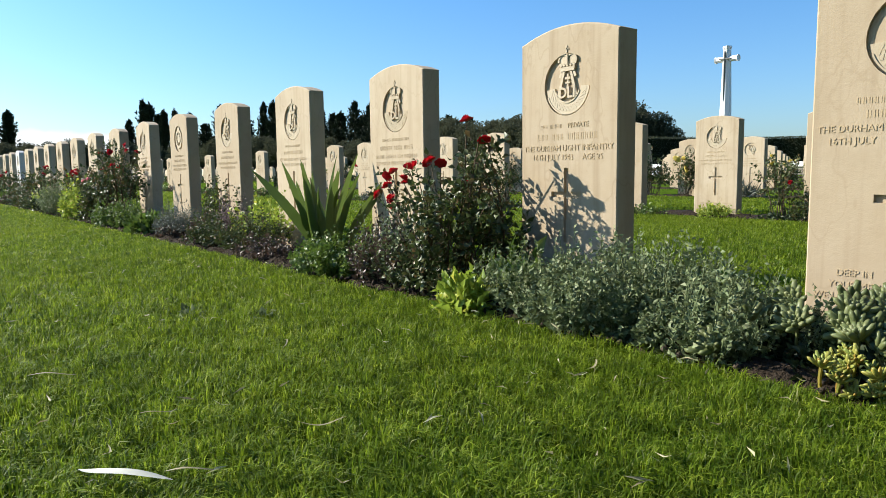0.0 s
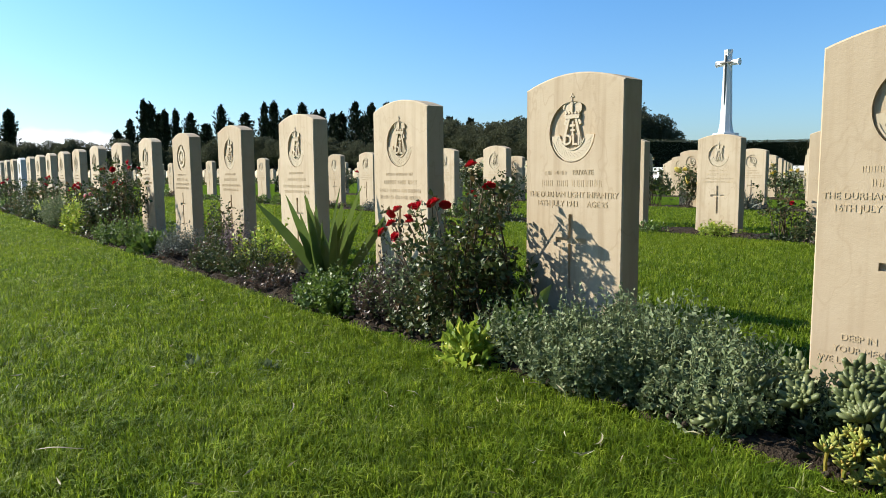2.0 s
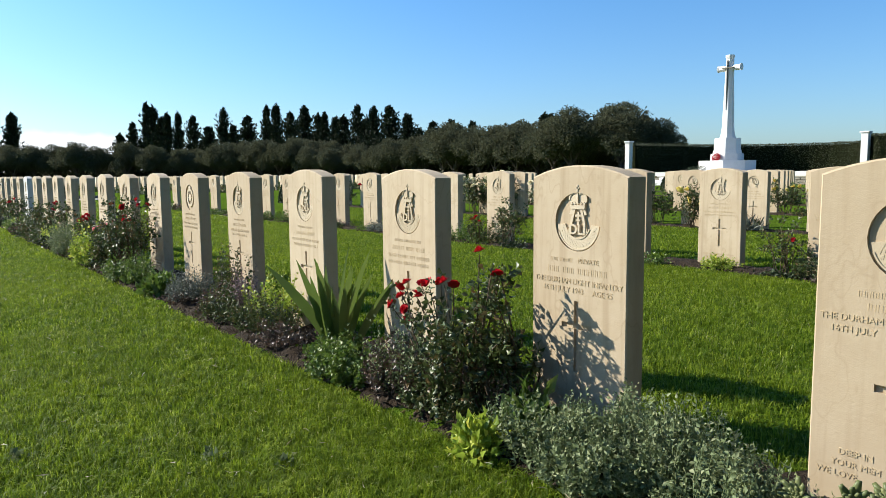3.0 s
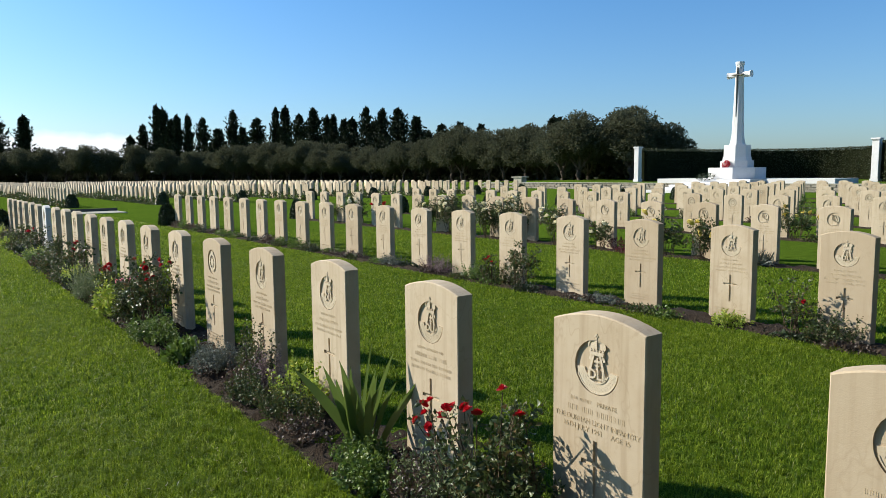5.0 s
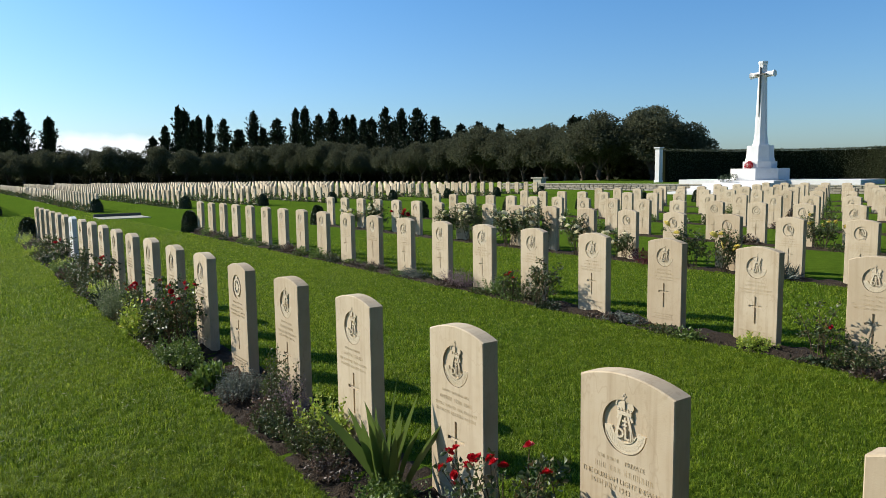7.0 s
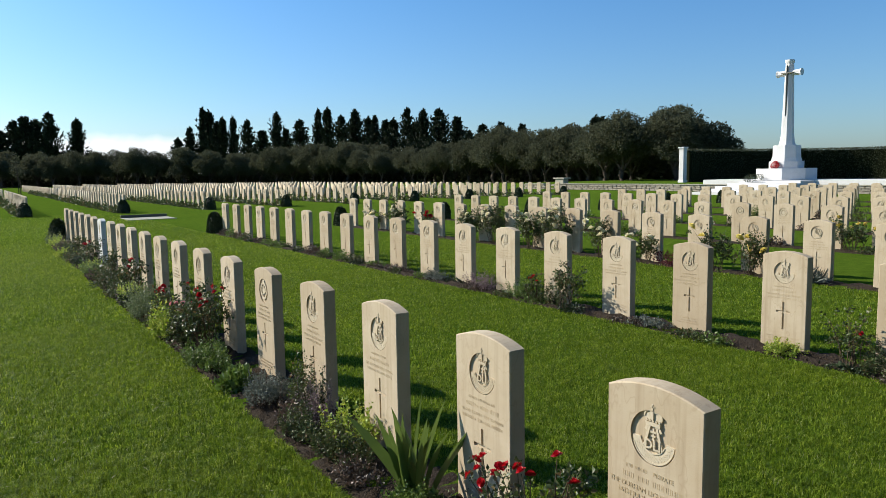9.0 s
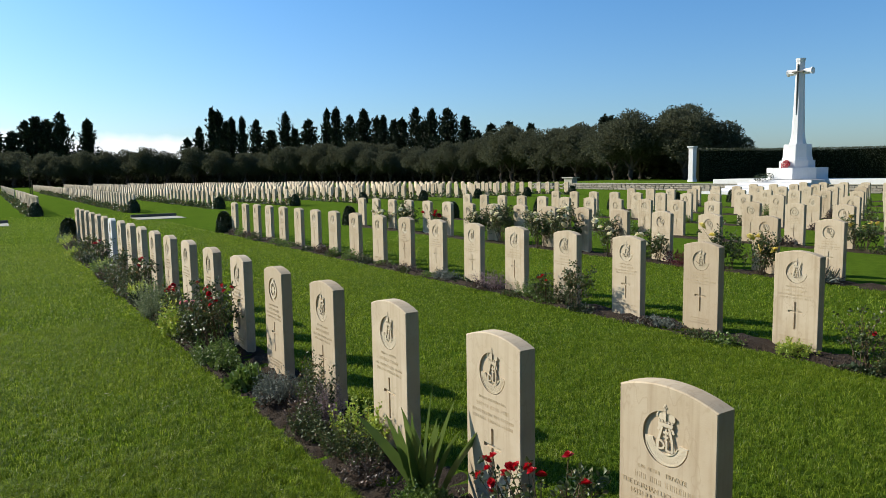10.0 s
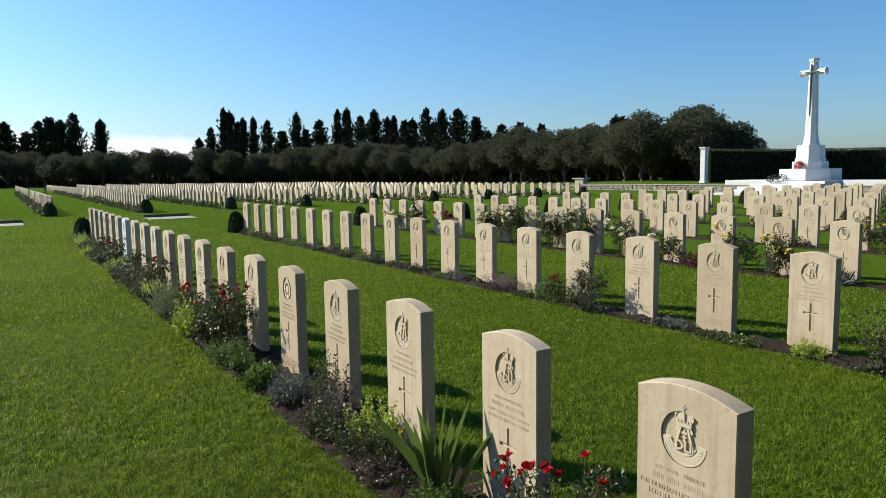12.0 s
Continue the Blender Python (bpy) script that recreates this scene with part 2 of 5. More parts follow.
def part(name, bm, material, parent=None, label="", smooth=False):
    """Links a bmesh as one mesh object."""
    data = bpy.data.meshes.new(name)
    bm.to_mesh(data)
    bm.free()
    if smooth:
        data.polygons.foreach_set("use_smooth", [True] * len(data.polygons))
    return mesh_object(name, data, material, parent, label)


def soup(name, verts, faces, material, parent=None, label="", smooth=False):
    """A mesh of many small faces, all with the same number of corners, from arrays."""
    data = bpy.data.meshes.new(name)
    n, k = faces.shape
    data.vertices.add(len(verts))
    data.vertices.foreach_set("co", np.ascontiguousarray(verts, dtype=np.float32).ravel())
    data.loops.add(n * k)
    data.loops.foreach_set("vertex_index", np.ascontiguousarray(faces, dtype=np.int32).ravel())
    data.polygons.add(n)
    data.polygons.foreach_set("loop_start", np.arange(n, dtype=np.int32) * k)
    data.update(calc_edges=True)
    if smooth:
        data.polygons.foreach_set("use_smooth", np.ones(n, dtype=bool))
    return mesh_object(name, data, material, parent, label)


def thing(name, x, y, z=0.0, label="", category="", group="", turn=0.0):
    ob = new(name)
    ob.empty_display_size = 0.1
    ob.matrix_basis = pose(x, y, z, 0, 0, turn)
    return tagged(ob, label, category, group)


def box(bm, x0, x1, y0, y1, z0, z1, bevel=0.0):
    made = bmesh.ops.create_cube(bm, size=1.0, matrix=Matrix.LocRotScale(((x0 + x1) / 2, (y0 + y1) / 2, (z0 + z1) / 2), None, (x1 - x0, y1 - y0, z1 - z0)))
    if bevel:
        edges = list({e for v in made["verts"] for e in v.link_edges})
        bmesh.ops.bevel(bm, geom=edges, offset=bevel, segments=2, affect="EDGES", profile=0.5)


def prism(bm, ring_low, ring_high):
    """A closed solid between two rings of equal count."""
    lo = [bm.verts.new(p) for p in ring_low]
    hi = [bm.verts.new(p) for p in ring_high]
    n = len(lo)
    for i in range(n):
        bm.faces.new((lo[i], lo[(i + 1) % n], hi[(i + 1) % n], hi[i]))
    bm.faces.new(lo[::-1])
    bm.faces.new(hi)


def octagon(x, y, z, r, turn=22.5):
    return [(x + r * math.cos(radians(turn + 45 * i)), y + r * math.sin(radians(turn + 45 * i)), z) for i in range(8)]


def tube(bm, points, radii, sides=6):
    """A tapered limb along points."""
    rings = []
    for i, p in enumerate(points):
        p = Vector(p)
        d = Vector(points[min(i + 1, len(points) - 1)]) - Vector(points[max(i - 1, 0)])
        q = d.to_track_quat("Z", "Y")
        rings.append([bm.verts.new(p + q @ Vector((radii[i] * math.cos(6.2832 * k / sides), radii[i] * math.sin(6.2832 * k / sides), 0))) for k in range(sides)])
    for a, b in zip(rings, rings[1:]):
        for k in range(sides):
            bm.faces.new((a[k], a[(k + 1) % sides], b[(k + 1) % sides], b[k]))
    bm.faces.new(rings[-1])


def unit(rng, n):
    v = rng.normal(size=(n, 3))
    return v / np.linalg.norm(v, axis=1, keepdims=True)


def leaves(rng, centers, out, size, width=0.5, fold=0.25, spread=0.6):
    """Pointed leaves, folded along the middle: four triangles as two quads each (six corners)."""
    n = len(centers)
    d = out + spread * rng.normal(size=(n, 3))
    d /= np.linalg.norm(d, axis=1, keepdims=True)
    side = np.cross(d, unit(rng, n))
    side /= np.linalg.norm(side, axis=1, keepdims=True) + 1e-9
    up = np.cross(side, d)
    s = (size * rng.uniform(0.6, 1.25, n))[:, None]
    w = s * width * 0.5
    base, mid, tip = centers, centers + d * s * 0.5 + up * s * 0.08, centers + d * s - up * s * 0.08
    left, right = mid + side * w + up * w * fold * 2, mid - side * w + up * w * fold * 2
    verts = np.stack([base, right, tip, left, mid], 1).reshape(-1, 3)
    i = np.arange(n)[:, None] * 5
    faces = np.concatenate([i + np.array([[0, 1, 4]]), i + np.array([[1, 2, 4]]), i + np.array([[2, 3, 4]]), i + np.array([[3, 0, 4]])])
    return verts, faces


def blob_points(rng, n, rx, ry, rz, shell=0.55, lumps=5):
    """Points in an uneven, lumpy mound: several overlapping ellipsoids; gives places and outward ways."""
    c = unit(rng, lumps) * rng.uniform(0.25, 0.6, (lumps, 1))
    c[:, 2] = np.abs(c[:, 2]) * 0.7
    r = rng.uniform(0.4, 0.68, lumps)
    k = rng.integers(0, lumps, n)
    u = unit(rng, n)
    p = c[k] + u * (r[k] * rng.uniform(shell, 1.0, n) ** 0.6)[:, None]
    return p * np.array([rx, ry, rz]), u


# ================= ground =================
def build_ground():
    bm = bmesh.new()
    bmesh.ops.create_grid(bm, x_segments=60, y_segments=60, size=900)
    for v in bm.verts:
        v.co.z = -0.004
    ob = part("ground", bm, M_LAWN)
    return tagged(ob, "wide mown green lawn between the grave rows", "lawn", "", "structure")


build_ground()

ROW_X = [1.595 + 3.703 * k for k in range(9)]
PITCH = 0.906
FIRST = [1.257, 2.988, 4.712, 6.450, 8.18, 9.91, 11.64, 13.37, 15.10]
LAST_Y = 18.75
W, T, HC, RISE = 0.381, 0.076, 0.777, 0.036


def stone_ys(k, y_min):
    """Near edges (in y) of the stones of row k."""
    i = math.ceil((y_min - FIRST[k]) / PITCH)
    out = []
    while FIRST[k] + i * PITCH + W < LAST_Y + 0.2:
        out.append(FIRST[k] + i * PITCH)
        i += 1
    return out


def build_bed(k, y0, y1, half_front, half_back, name="flower_bed"):
    """A strip of dug soil, uneven at its edges and surface."""
    rng = np.random.default_rng(500 + k)
    bm = bmesh.new()
    n = int((y1 - y0) / (0.06 if k == 0 else 0.15))
    m = 10 if k == 0 else 6
    grid = []
    for j in range(n + 1):
        y = y0 + (y1 - y0) * j / n
        a = ROW_X[k] - half_front + 0.035 * noise.noise((y * 2.3, k, 0)) + 0.02 * noise.noise((y * 9, k, 4))
        b = ROW_X[k] + T + half_back + 0.03 * noise.noise((y * 2.0, k, 7))
        line = []
        for i in range(m + 1):
            f = i / m
            edge = min(f, 1 - f) * m
            z = -0.015 if edge < 0.5 else 0.012 + 0.03 * noise.noise((f * 4 + k, y * 5, 1)) + 0.014 * rng.normal()
            line.append(bm.verts.new((a + (b - a) * f, y, z)))
        grid.append(line)
    for r0, r1 in zip(grid, grid[1:]):
        for i in range(m):
            bm.faces.new((r0[i], r0[i + 1], r1[i + 1], r1[i]))
    ob = part(name, bm, M_SOIL, smooth=True)
    return tagged(ob, "strip of dark dug soil along a row of headstones", "flower bed", "flower beds", "structure")


for k in range(9):
    build_bed(k, max(-0.6, 0.3 * ROW_X[k] - 1.2), 18.95, 0.43 if k == 0 else 0.30, 0.10)


def grass_patch(x0, x1, y0, y1, per_m2, height, width, seed, fade=(0, 0, 0, 0)):
    """Grass blades, two-jointed and bent over, combed by tufts; they thin out over the fade widths (x0, x1, y0, y1)."""
    rng = np.random.default_rng(seed)
    n = int((x1 - x0) * (y1 - y0) * per_m2)
    x, y = rng.uniform(x0, x1, n), rng.uniform(y0, y1, n)
    tuft = np.sin(x * 23 + 2.1 * np.sin(y * 11 + seed)) * np.cos(y * 19 + 1.7 * np.sin(x * 13)) + 0.6 * np.sin(x * 61 + y * 47) * np.cos(y * 71 - x * 29)
    keep = (tuft > -0.75) | (rng.random(n) < 0.45)
    for gap, w in zip((x - x0, x1 - x, y - y0, y1 - y), fade):
        if w:
            keep &= rng.random(n) < gap / w
    x, y, tuft = x[keep], y[keep], tuft[keep]
    n = len(x)
    h = height * np.clip(rng.normal(1.0, 0.28, n) + 0.30 * tuft, 0.35, 2.0)
    comb = 2.6 * np.sin(x * 9.1 + 1.3 * np.sin(y * 7.3)) + 2.2 * np.cos(y * 8.7 + 1.9 * np.sin(x * 5.1)) + 1.2 * np.sin(31 * x - 27 * y)
    a = comb + rng.normal(0, 1.7, n)
    lean = 0.12 + np.abs(rng.normal(0, 1.0, n))
    dx, dy = np.cos(a), np.sin(a)
    sx, sy = -np.sin(a + rng.normal(0, 0.6, n)), np.cos(a)
    w = width * rng.uniform(0.6, 1.3, n)
    b0 = np.stack([x - sx * w / 2, y - sy * w / 2, np.full(n, -0.004)], 1)
    b1 = np.stack([x + sx * w / 2, y + sy * w / 2, np.full(n, -0.004)], 1)
    mx, my, mz = x + dx * h * lean * 0.35, y + dy * h * lean * 0.35, h * 0.60
    m0 = np.stack([mx - sx * w * 0.42, my - sy * w * 0.42, mz], 1)
    m1 = np.stack([mx + sx * w * 0.42, my + sy * w * 0.42, mz], 1)
    tip = np.stack([x + dx * h * lean, y + dy * h * lean, h * np.maximum(0.30, 1 - 0.33 * lean)], 1)
    verts = np.stack([b0, b1, m1, m0, tip], 1).reshape(-1, 3)
    i = np.arange(n)[:, None] * 5
    faces = np.concatenate([i + np.array([[0, 1, 2]]), i + np.array([[0, 2, 3]]), i + np.array([[3, 2, 4]])])
    ob = soup("lawn_grass", verts, faces, M_BLADE)
    return tagged(ob, "short mown green grass blades of the lawn", "grass", "", "stuff")


grass_patch(-0.45, 1.19, 0.25, 1.8, 60000, 0.024, 0.0021, 1)
grass_patch(-0.45, 1.19, 1.8, 4.0, 32000, 0.023, 0.0026, 2)
grass_patch(-0.45, 1.19, 4.0, 8.0, 14000, 0.022, 0.0036, 3)
grass_patch(-0.6, 1.19, 8.0, 19.5, 4000, 0.024, 0.0062, 4, (0, 0, 0, 6))
grass_patch(1.76, 5.02, 0.3, 4.5, 11000, 0.022, 0.0034, 5)
grass_patch(1.76, 5.02, 4.5, 10.0, 5000, 0.022, 0.0048, 6)
grass_patch(1.76, 5.02, 10.0, 19.5, 2000, 0.022, 0.008, 7, (0, 0, 0, 5))
grass_patch(-4.5, -0.45, -3.0, 14.0, 3000, 0.022, 0.0062, 12, (2.5, 0, 1.5, 5))
grass_patch(-0.45, 1.19, -3.0, 0.25, 8000, 0.022, 0.004, 13, (0, 0, 1.5, 0))
grass_patch(1.19, 1.76, -3.0, -0.5, 6000, 0.022, 0.004, 15, (0, 0, 1.5, 0))
grass_patch(1.76, 5.02, -3.0, 0.3, 4000, 0.022, 0.005, 14, (0, 0, 1.5, 0))
grass_patch(-4.5, 5.0, 12.0, 34.0, 420, 0.024, 0.013, 16, (2.5, 0, 5, 8))
grass_patch(5.46, 8.72, 0.0, 15.0, 2000, 0.022, 0.007, 8, (0, 0, 2, 5))

# ================= headstones =================


def arc_outline(n=14):
    """The front outline of a stone (y across, z up), from the foot round over the bowed top."""
    pts = [(0.0, -0.03), (W, -0.03), (W, HC)]
    for i in range(1, n):
        f = i / n
        pts.append((W * (1 - f), HC + RISE * (1 - (2 * f - 1) ** 2)))
    pts.append((0.0, HC))
    return pts


def ring_points(cy, cz, r, n):
    return [(cy + r * math.cos(6.28318 * i / n), cz + r * math.sin(6.28318 * i / n)) for i in range(n)]


def cross_points(cy, cz, arm, up, down, w):
    h = w / 2
    return [(cy - h, cz - down), (cy + h, cz - down), (cy + h, cz - h), (cy + arm, cz - h), (cy + arm, cz + h), (cy + h, cz + h),
            (cy + h, cz + up), (cy - h, cz + up), (cy - h, cz + h), (cy - arm, cz + h), (cy - arm, cz - h), (cy - h, cz - h)]


def slab_mesh(carved=True, circle=32, chamfer=0.004):
    """One headstone slab: bowed top, softened front edge, a sunk roundel and a sunk Latin cross. Front at x = 0, facing -x."""
    bm = bmesh.new()
    outline = arc_outline()
    cyc, czc = W / 2, 0.40
    inner = [(y + (cyc - y) * chamfer / 0.19, z + (czc - z) * chamfer / 0.4) for y, z in outline]
    n = len(outline)
    back = [bm.verts.new((T, y, z)) for y, z in outline]
    side = [bm.verts.new((chamfer, y, z)) for y, z in outline]
    front = [bm.verts.new((0, y, z)) for y, z in inner]
    for i in range(n):
        j = (i + 1) % n
        bm.faces.new((side[i], side[j], back[j], back[i]))
        bm.faces.new((front[i], front[j], side[j], side[i]))
    bm.faces.new(back)
    if not carved:
        bm.faces.new(front[::-1])
    else:
        loops = [front]
        for pts, depth in ((ring_points(W / 2, 0.640, 0.090, circle), 0.0085), (cross_points(W / 2, 0.316, 0.060, 0.080, 0.145, 0.017), 0.009)):
            top = [bm.verts.new((0, y, z)) for y, z in pts]
            low = [bm.verts.new((depth, y, z)) for y, z in pts]
            k = len(pts)
            for i in range(k):
                bm.faces.new((top[i], top[(i + 1) % k], low[(i + 1) % k], low[i]))
            if k > 12:
                bm.faces.new(low)
            else:
                bm.faces.new((low[0], low[1], low[2], low[11]))
                bm.faces.new((low[2], low[3], low[4], low[5]))
                bm.faces.new((low[8], low[9], low[10], low[11]))
                bm.faces.new((low[5], low[6], low[7], low[8]))
                bm.faces.new((low[2], low[5], low[8], low[11]))
            loops.append(top)
        edges = []
        for loop in loops:
            for i, v in enumerate(loop):
                w = loop[(i + 1) % len(loop)]
                edges.append(bm.edges.get((v, w)) or bm.edges.new((v, w)))
        bmesh.ops.triangle_fill(bm, use_beauty=True, use_dissolve=False, edges=edges, normal=(-1, 0, 0))
    bmesh.ops.recalc_face_normals(bm, faces=bm.faces)
    data = bpy.data.meshes.new("slab")
    bm.to_mesh(data)
    bm.free()
    return data


def bar(bm, y, z, w, h, x0=-0.0012, x1=0.002, turn=0.0):
    """A small raised bar on the stone's face, centred on (y, z)."""
    m = Matrix.Translation(((x0 + x1) / 2, y, z)) @ Matrix.Rotation(radians(turn), 4, "X") @ Matrix.Diagonal((x1 - x0, w, h, 1))
    bmesh.ops.create_cube(bm, size=1.0, matrix=m)


def arc_band(bm, cy, cz, r0, r1, a0, a1, x0, x1, n=14, grow=1.0):
    """A raised band that follows an arc; it widens along its way with grow."""
    rows = []
    for i in range(n + 1):
        f = i / n
        a = radians(a0 + (a1 - a0) * f)
        mid, half = (r0 + r1) / 2, (r1 - r0) / 2 * (1 + (grow - 1) * abs(2 * f - 1))
        rows.append([bm.verts.new((x, cy + r * math.cos(a), cz + r * math.sin(a))) for x, r in ((x1, mid - half), (x0, mid - half), (x0, mid + half), (x1, mid + half))])
    for a, b in zip(rows, rows[1:]):
        for k in range(3):
            bm.faces.new((a[k], a[k + 1], b[k + 1], b[k]))
    bm.faces.new(rows[0])
    bm.faces.new(rows[-1][::-1])


def add_text(bm, words, y, z, size, depth=0.0012, align="CENTER", x=0.0, bold=0.0):
    """Built-in letters on the stone's face, reading from larger to smaller y."""
    cu = bpy.data.curves.new("letters", "FONT")
    cu.body, cu.size, cu.align_x, cu.extrude, cu.resolution_u = words, size, align, depth, 2
    cu.offset = bold
    ob = bpy.data.objects.new("letters", cu)
    scene.collection.objects.link(ob)
    bpy.context.view_layer.update()
    data = bpy.data.meshes.new_from_object(ob.evaluated_get(bpy.context.evaluated_depsgraph_get()))
    turn = Matrix(((0, 0, -1, x), (-1, 0, 0, y), (0, 1, 0, z), (0, 0, 0, 1)))
    data.transform(turn)
    bm.from_mesh(data)
    bpy.data.meshes.remove(data)
    bpy.data.objects.remove(ob)
    bpy.data.curves.remove(cu)


def plate(bm, pts, x0, x1):
    """A raised flat shape with this outline."""
    prism(bm, [(x1, y, z) for y, z in pts], [(x0, y, z) for y, z in pts])


def bugle_badge():
    """Crown over hanging cords, three letters and a curled horn, in low relief within the roundel."""
    bm = bmesh.new()
    cy, cz, b = W / 2, 0.640, 0.010
    arc_band(bm, cy, cz - 0.001, 0.048, 0.087, 186, 354, 0.0035, b, 22, 0.8)
    for i in range(15):
        a = radians(197 + 10.4 * i)
        bar(bm, cy + 0.066 * math.cos(a), cz - 0.002 + 0.066 * math.sin(a), 0.006, 0.024, 0.0028, 0.005, math.degrees(a) + 40)
    arc_band(bm, cy, cz - 0.002, 0.047, 0.051, 200, 340, 0.0015, b, 14)
    arc_band(bm, cy, cz - 0.002, 0.080, 0.084, 200, 340, 0.0015, b, 18)
    for s in (-1, 1):
        plate(bm, [(cy + s * 0.008, cz + 0.044), (cy + s * 0.016, cz + 0.046), (cy + s * 0.040, cz - 0.034), (cy + s * 0.030, cz - 0.034)], 0.0015, b)
        bar(bm, cy + s * 0.026, cz + 0.033, 0.009, 0.022, 0.003, b, s * 24)
    plate(bm, [(cy - 0.027, cz + 0.040), (cy + 0.027, cz + 0.040), (cy + 0.030, cz + 0.052), (cy - 0.030, cz + 0.052)], 0.0, b)
    plate(bm, [(cy - 0.027, cz + 0.052), (cy + 0.027, cz + 0.052), (cy + 0.037, cz + 0.070), (cy + 0.032, cz + 0.084), (cy + 0.014, cz + 0.092), (cy, cz + 0.088), (cy - 0.014, cz + 0.092), (cy - 0.032, cz + 0.084), (cy - 0.037, cz + 0.070)], 0.004, b)
    for s in (-1, 1):
        arc_band(bm, cy + s * 0.016, cz + 0.070, 0.016, 0.021, 90 - s * 100, 90 + s * 70, 0.0018, 0.006, 10)
    for k in (-2, -1, 0, 1, 2):
        bar(bm, cy + k * 0.0125, cz + 0.057, 0.007, 0.007, 0.001, 0.006, 45)
    bar(bm, cy, cz + 0.074, 0.005, 0.028, -0.0006, 0.006)
    bar(bm, cy, cz + 0.103, 0.005, 0.020, -0.002, b)
    bar(bm, cy, cz + 0.104, 0.015, 0.005, -0.002, b)
    bar(bm, cy, cz + 0.020, 0.022, 0.007, 0.003, b)
    bar(bm, cy, cz + 0.006, 0.018, 0.005, 0.003, b)
    bar(bm, cy, cz + 0.012, 0.006, 0.040, 0.004, b)
    add_text(bm, "DLI", cy, cz - 0.037, 0.044, 0.004, x=0.004, bold=0.0012)
    return bm


def harp_badge():
    """A harp with strings in the roundel."""
    bm = bmesh.new()
    cy, cz, b = W / 2, 0.640, 0.010
    arc_band(bm, cy + 0.006, cz + 0.004, 0.046, 0.060, 60, 250, 0.001, b, 14)
    bar(bm, cy - 0.024, cz + 0.0, 0.012, 0.098, 0.001, b, -22)
    bar(bm, cy + 0.006, cz + 0.052, 0.062, 0.013, 0.001, b, 10)
    for i in range(5):
        bar(bm, cy - 0.016 + 0.012 * i, cz + 0.004 + 0.004 * i, 0.003, 0.080 - 0.010 * i, 0.004, b)
    bar(bm, cy, cz - 0.062, 0.080, 0.012, 0.002, b)
    return bm


def fern_badge():
    """A plain leaf spray in the roundel."""
    bm = bmesh.new()
    cy, cz, b = W / 2, 0.640, 0.010
    bar(bm, cy, cz, 0.008, 0.120, 0.001, b)
    for i in range(6):
        for s in (-1, 1):
            bar(bm, cy + s * (0.030 - 0.003 * i), cz - 0.035 + 0.018 * i, 0.052 - 0.006 * i, 0.010, 0.002, b, s * 28)
    bar(bm, cy, cz - 0.066, 0.090, 0.012, 0.002, b)
    return bm


def scroll_badge():
    """A round wreath with a central boss in the roundel."""
    bm = bmesh.new()
    cy, cz, b = W / 2, 0.640, 0.010
    arc_band(bm, cy, cz, 0.048, 0.066, 0, 359.9, 0.001, b, 24)
    arc_band(bm, cy, cz, 0.0, 0.026, 0, 359.9, 0.002, b, 14)
    for i in range(8):
        a = 0.785 * i
        bar(bm, cy + 0.037 * math.cos(a), cz + 0.037 * math.sin(a), 0.006, 0.024, 0.003, b, math.degrees(a) + 90)
    bar(bm, cy, cz + 0.072, 0.040, 0.014, 0.001, b)
    return bm


def word_bars(bm, rng, z, total, h, y=W / 2):
    """A worn line that cannot be read: plain thin upright bars, two for each letter, grouped as words."""
    p = y + total / 2
    while p > y - total / 2:
        for _ in range(int(rng.integers(3, 9))):
            if p < y - total / 2:
                break
            bar(bm, p, z, h * 0.13, h * rng.uniform(0.8, 1.0), -0.0006, 0.001)
            bar(bm, p - h * 0.34, z, h * 0.13, h * rng.uniform(0.8, 1.0), -0.0006, 0.001)
            p -= h * 0.80
        p -= h * 0.55


def worn_inscription(seed, epitaph=True):
    rng = np.random.default_rng(seed)
    bm = bmesh.new()
    for z, w, h in ((0.521, 0.19, 0.013), (0.489, 0.23, 0.019), (0.455, 0.33, 0.016), (0.428, 0.28, 0.016)):
        word_bars(bm, rng, z, w * rng.uniform(0.85, 1.05), h)
    if epitaph:
        for z in (0.105, 0.083, 0.061):
            word_bars(bm, rng, z, rng.uniform(0.18, 0.30), 0.012)
    return bm


def near_inscription():
    """The stone whose regiment and date can be read; number and name stay as bars."""
    bm = bmesh.new()
    rng = np.random.default_rng(77)
    word_bars(bm, rng, 0.521, 0.085, 0.013, W / 2 + 0.062)
    add_text(bm, "PRIVATE", W / 2 - 0.045, 0.5145, 0.0215)
    word_bars(bm, rng, 0.489, 0.235, 0.021)
    add_text(bm, "THE DURHAM LIGHT INFANTRY", W / 2, 0.447, 0.0243)
    add_text(bm, "16TH JULY 1943     AGE 25", W / 2, 0.420, 0.0243)
    for z, w in ((0.105, 0.15), (0.083, 0.2)):
        word_bars(bm, rng, z, w, 0.012)
    return bm


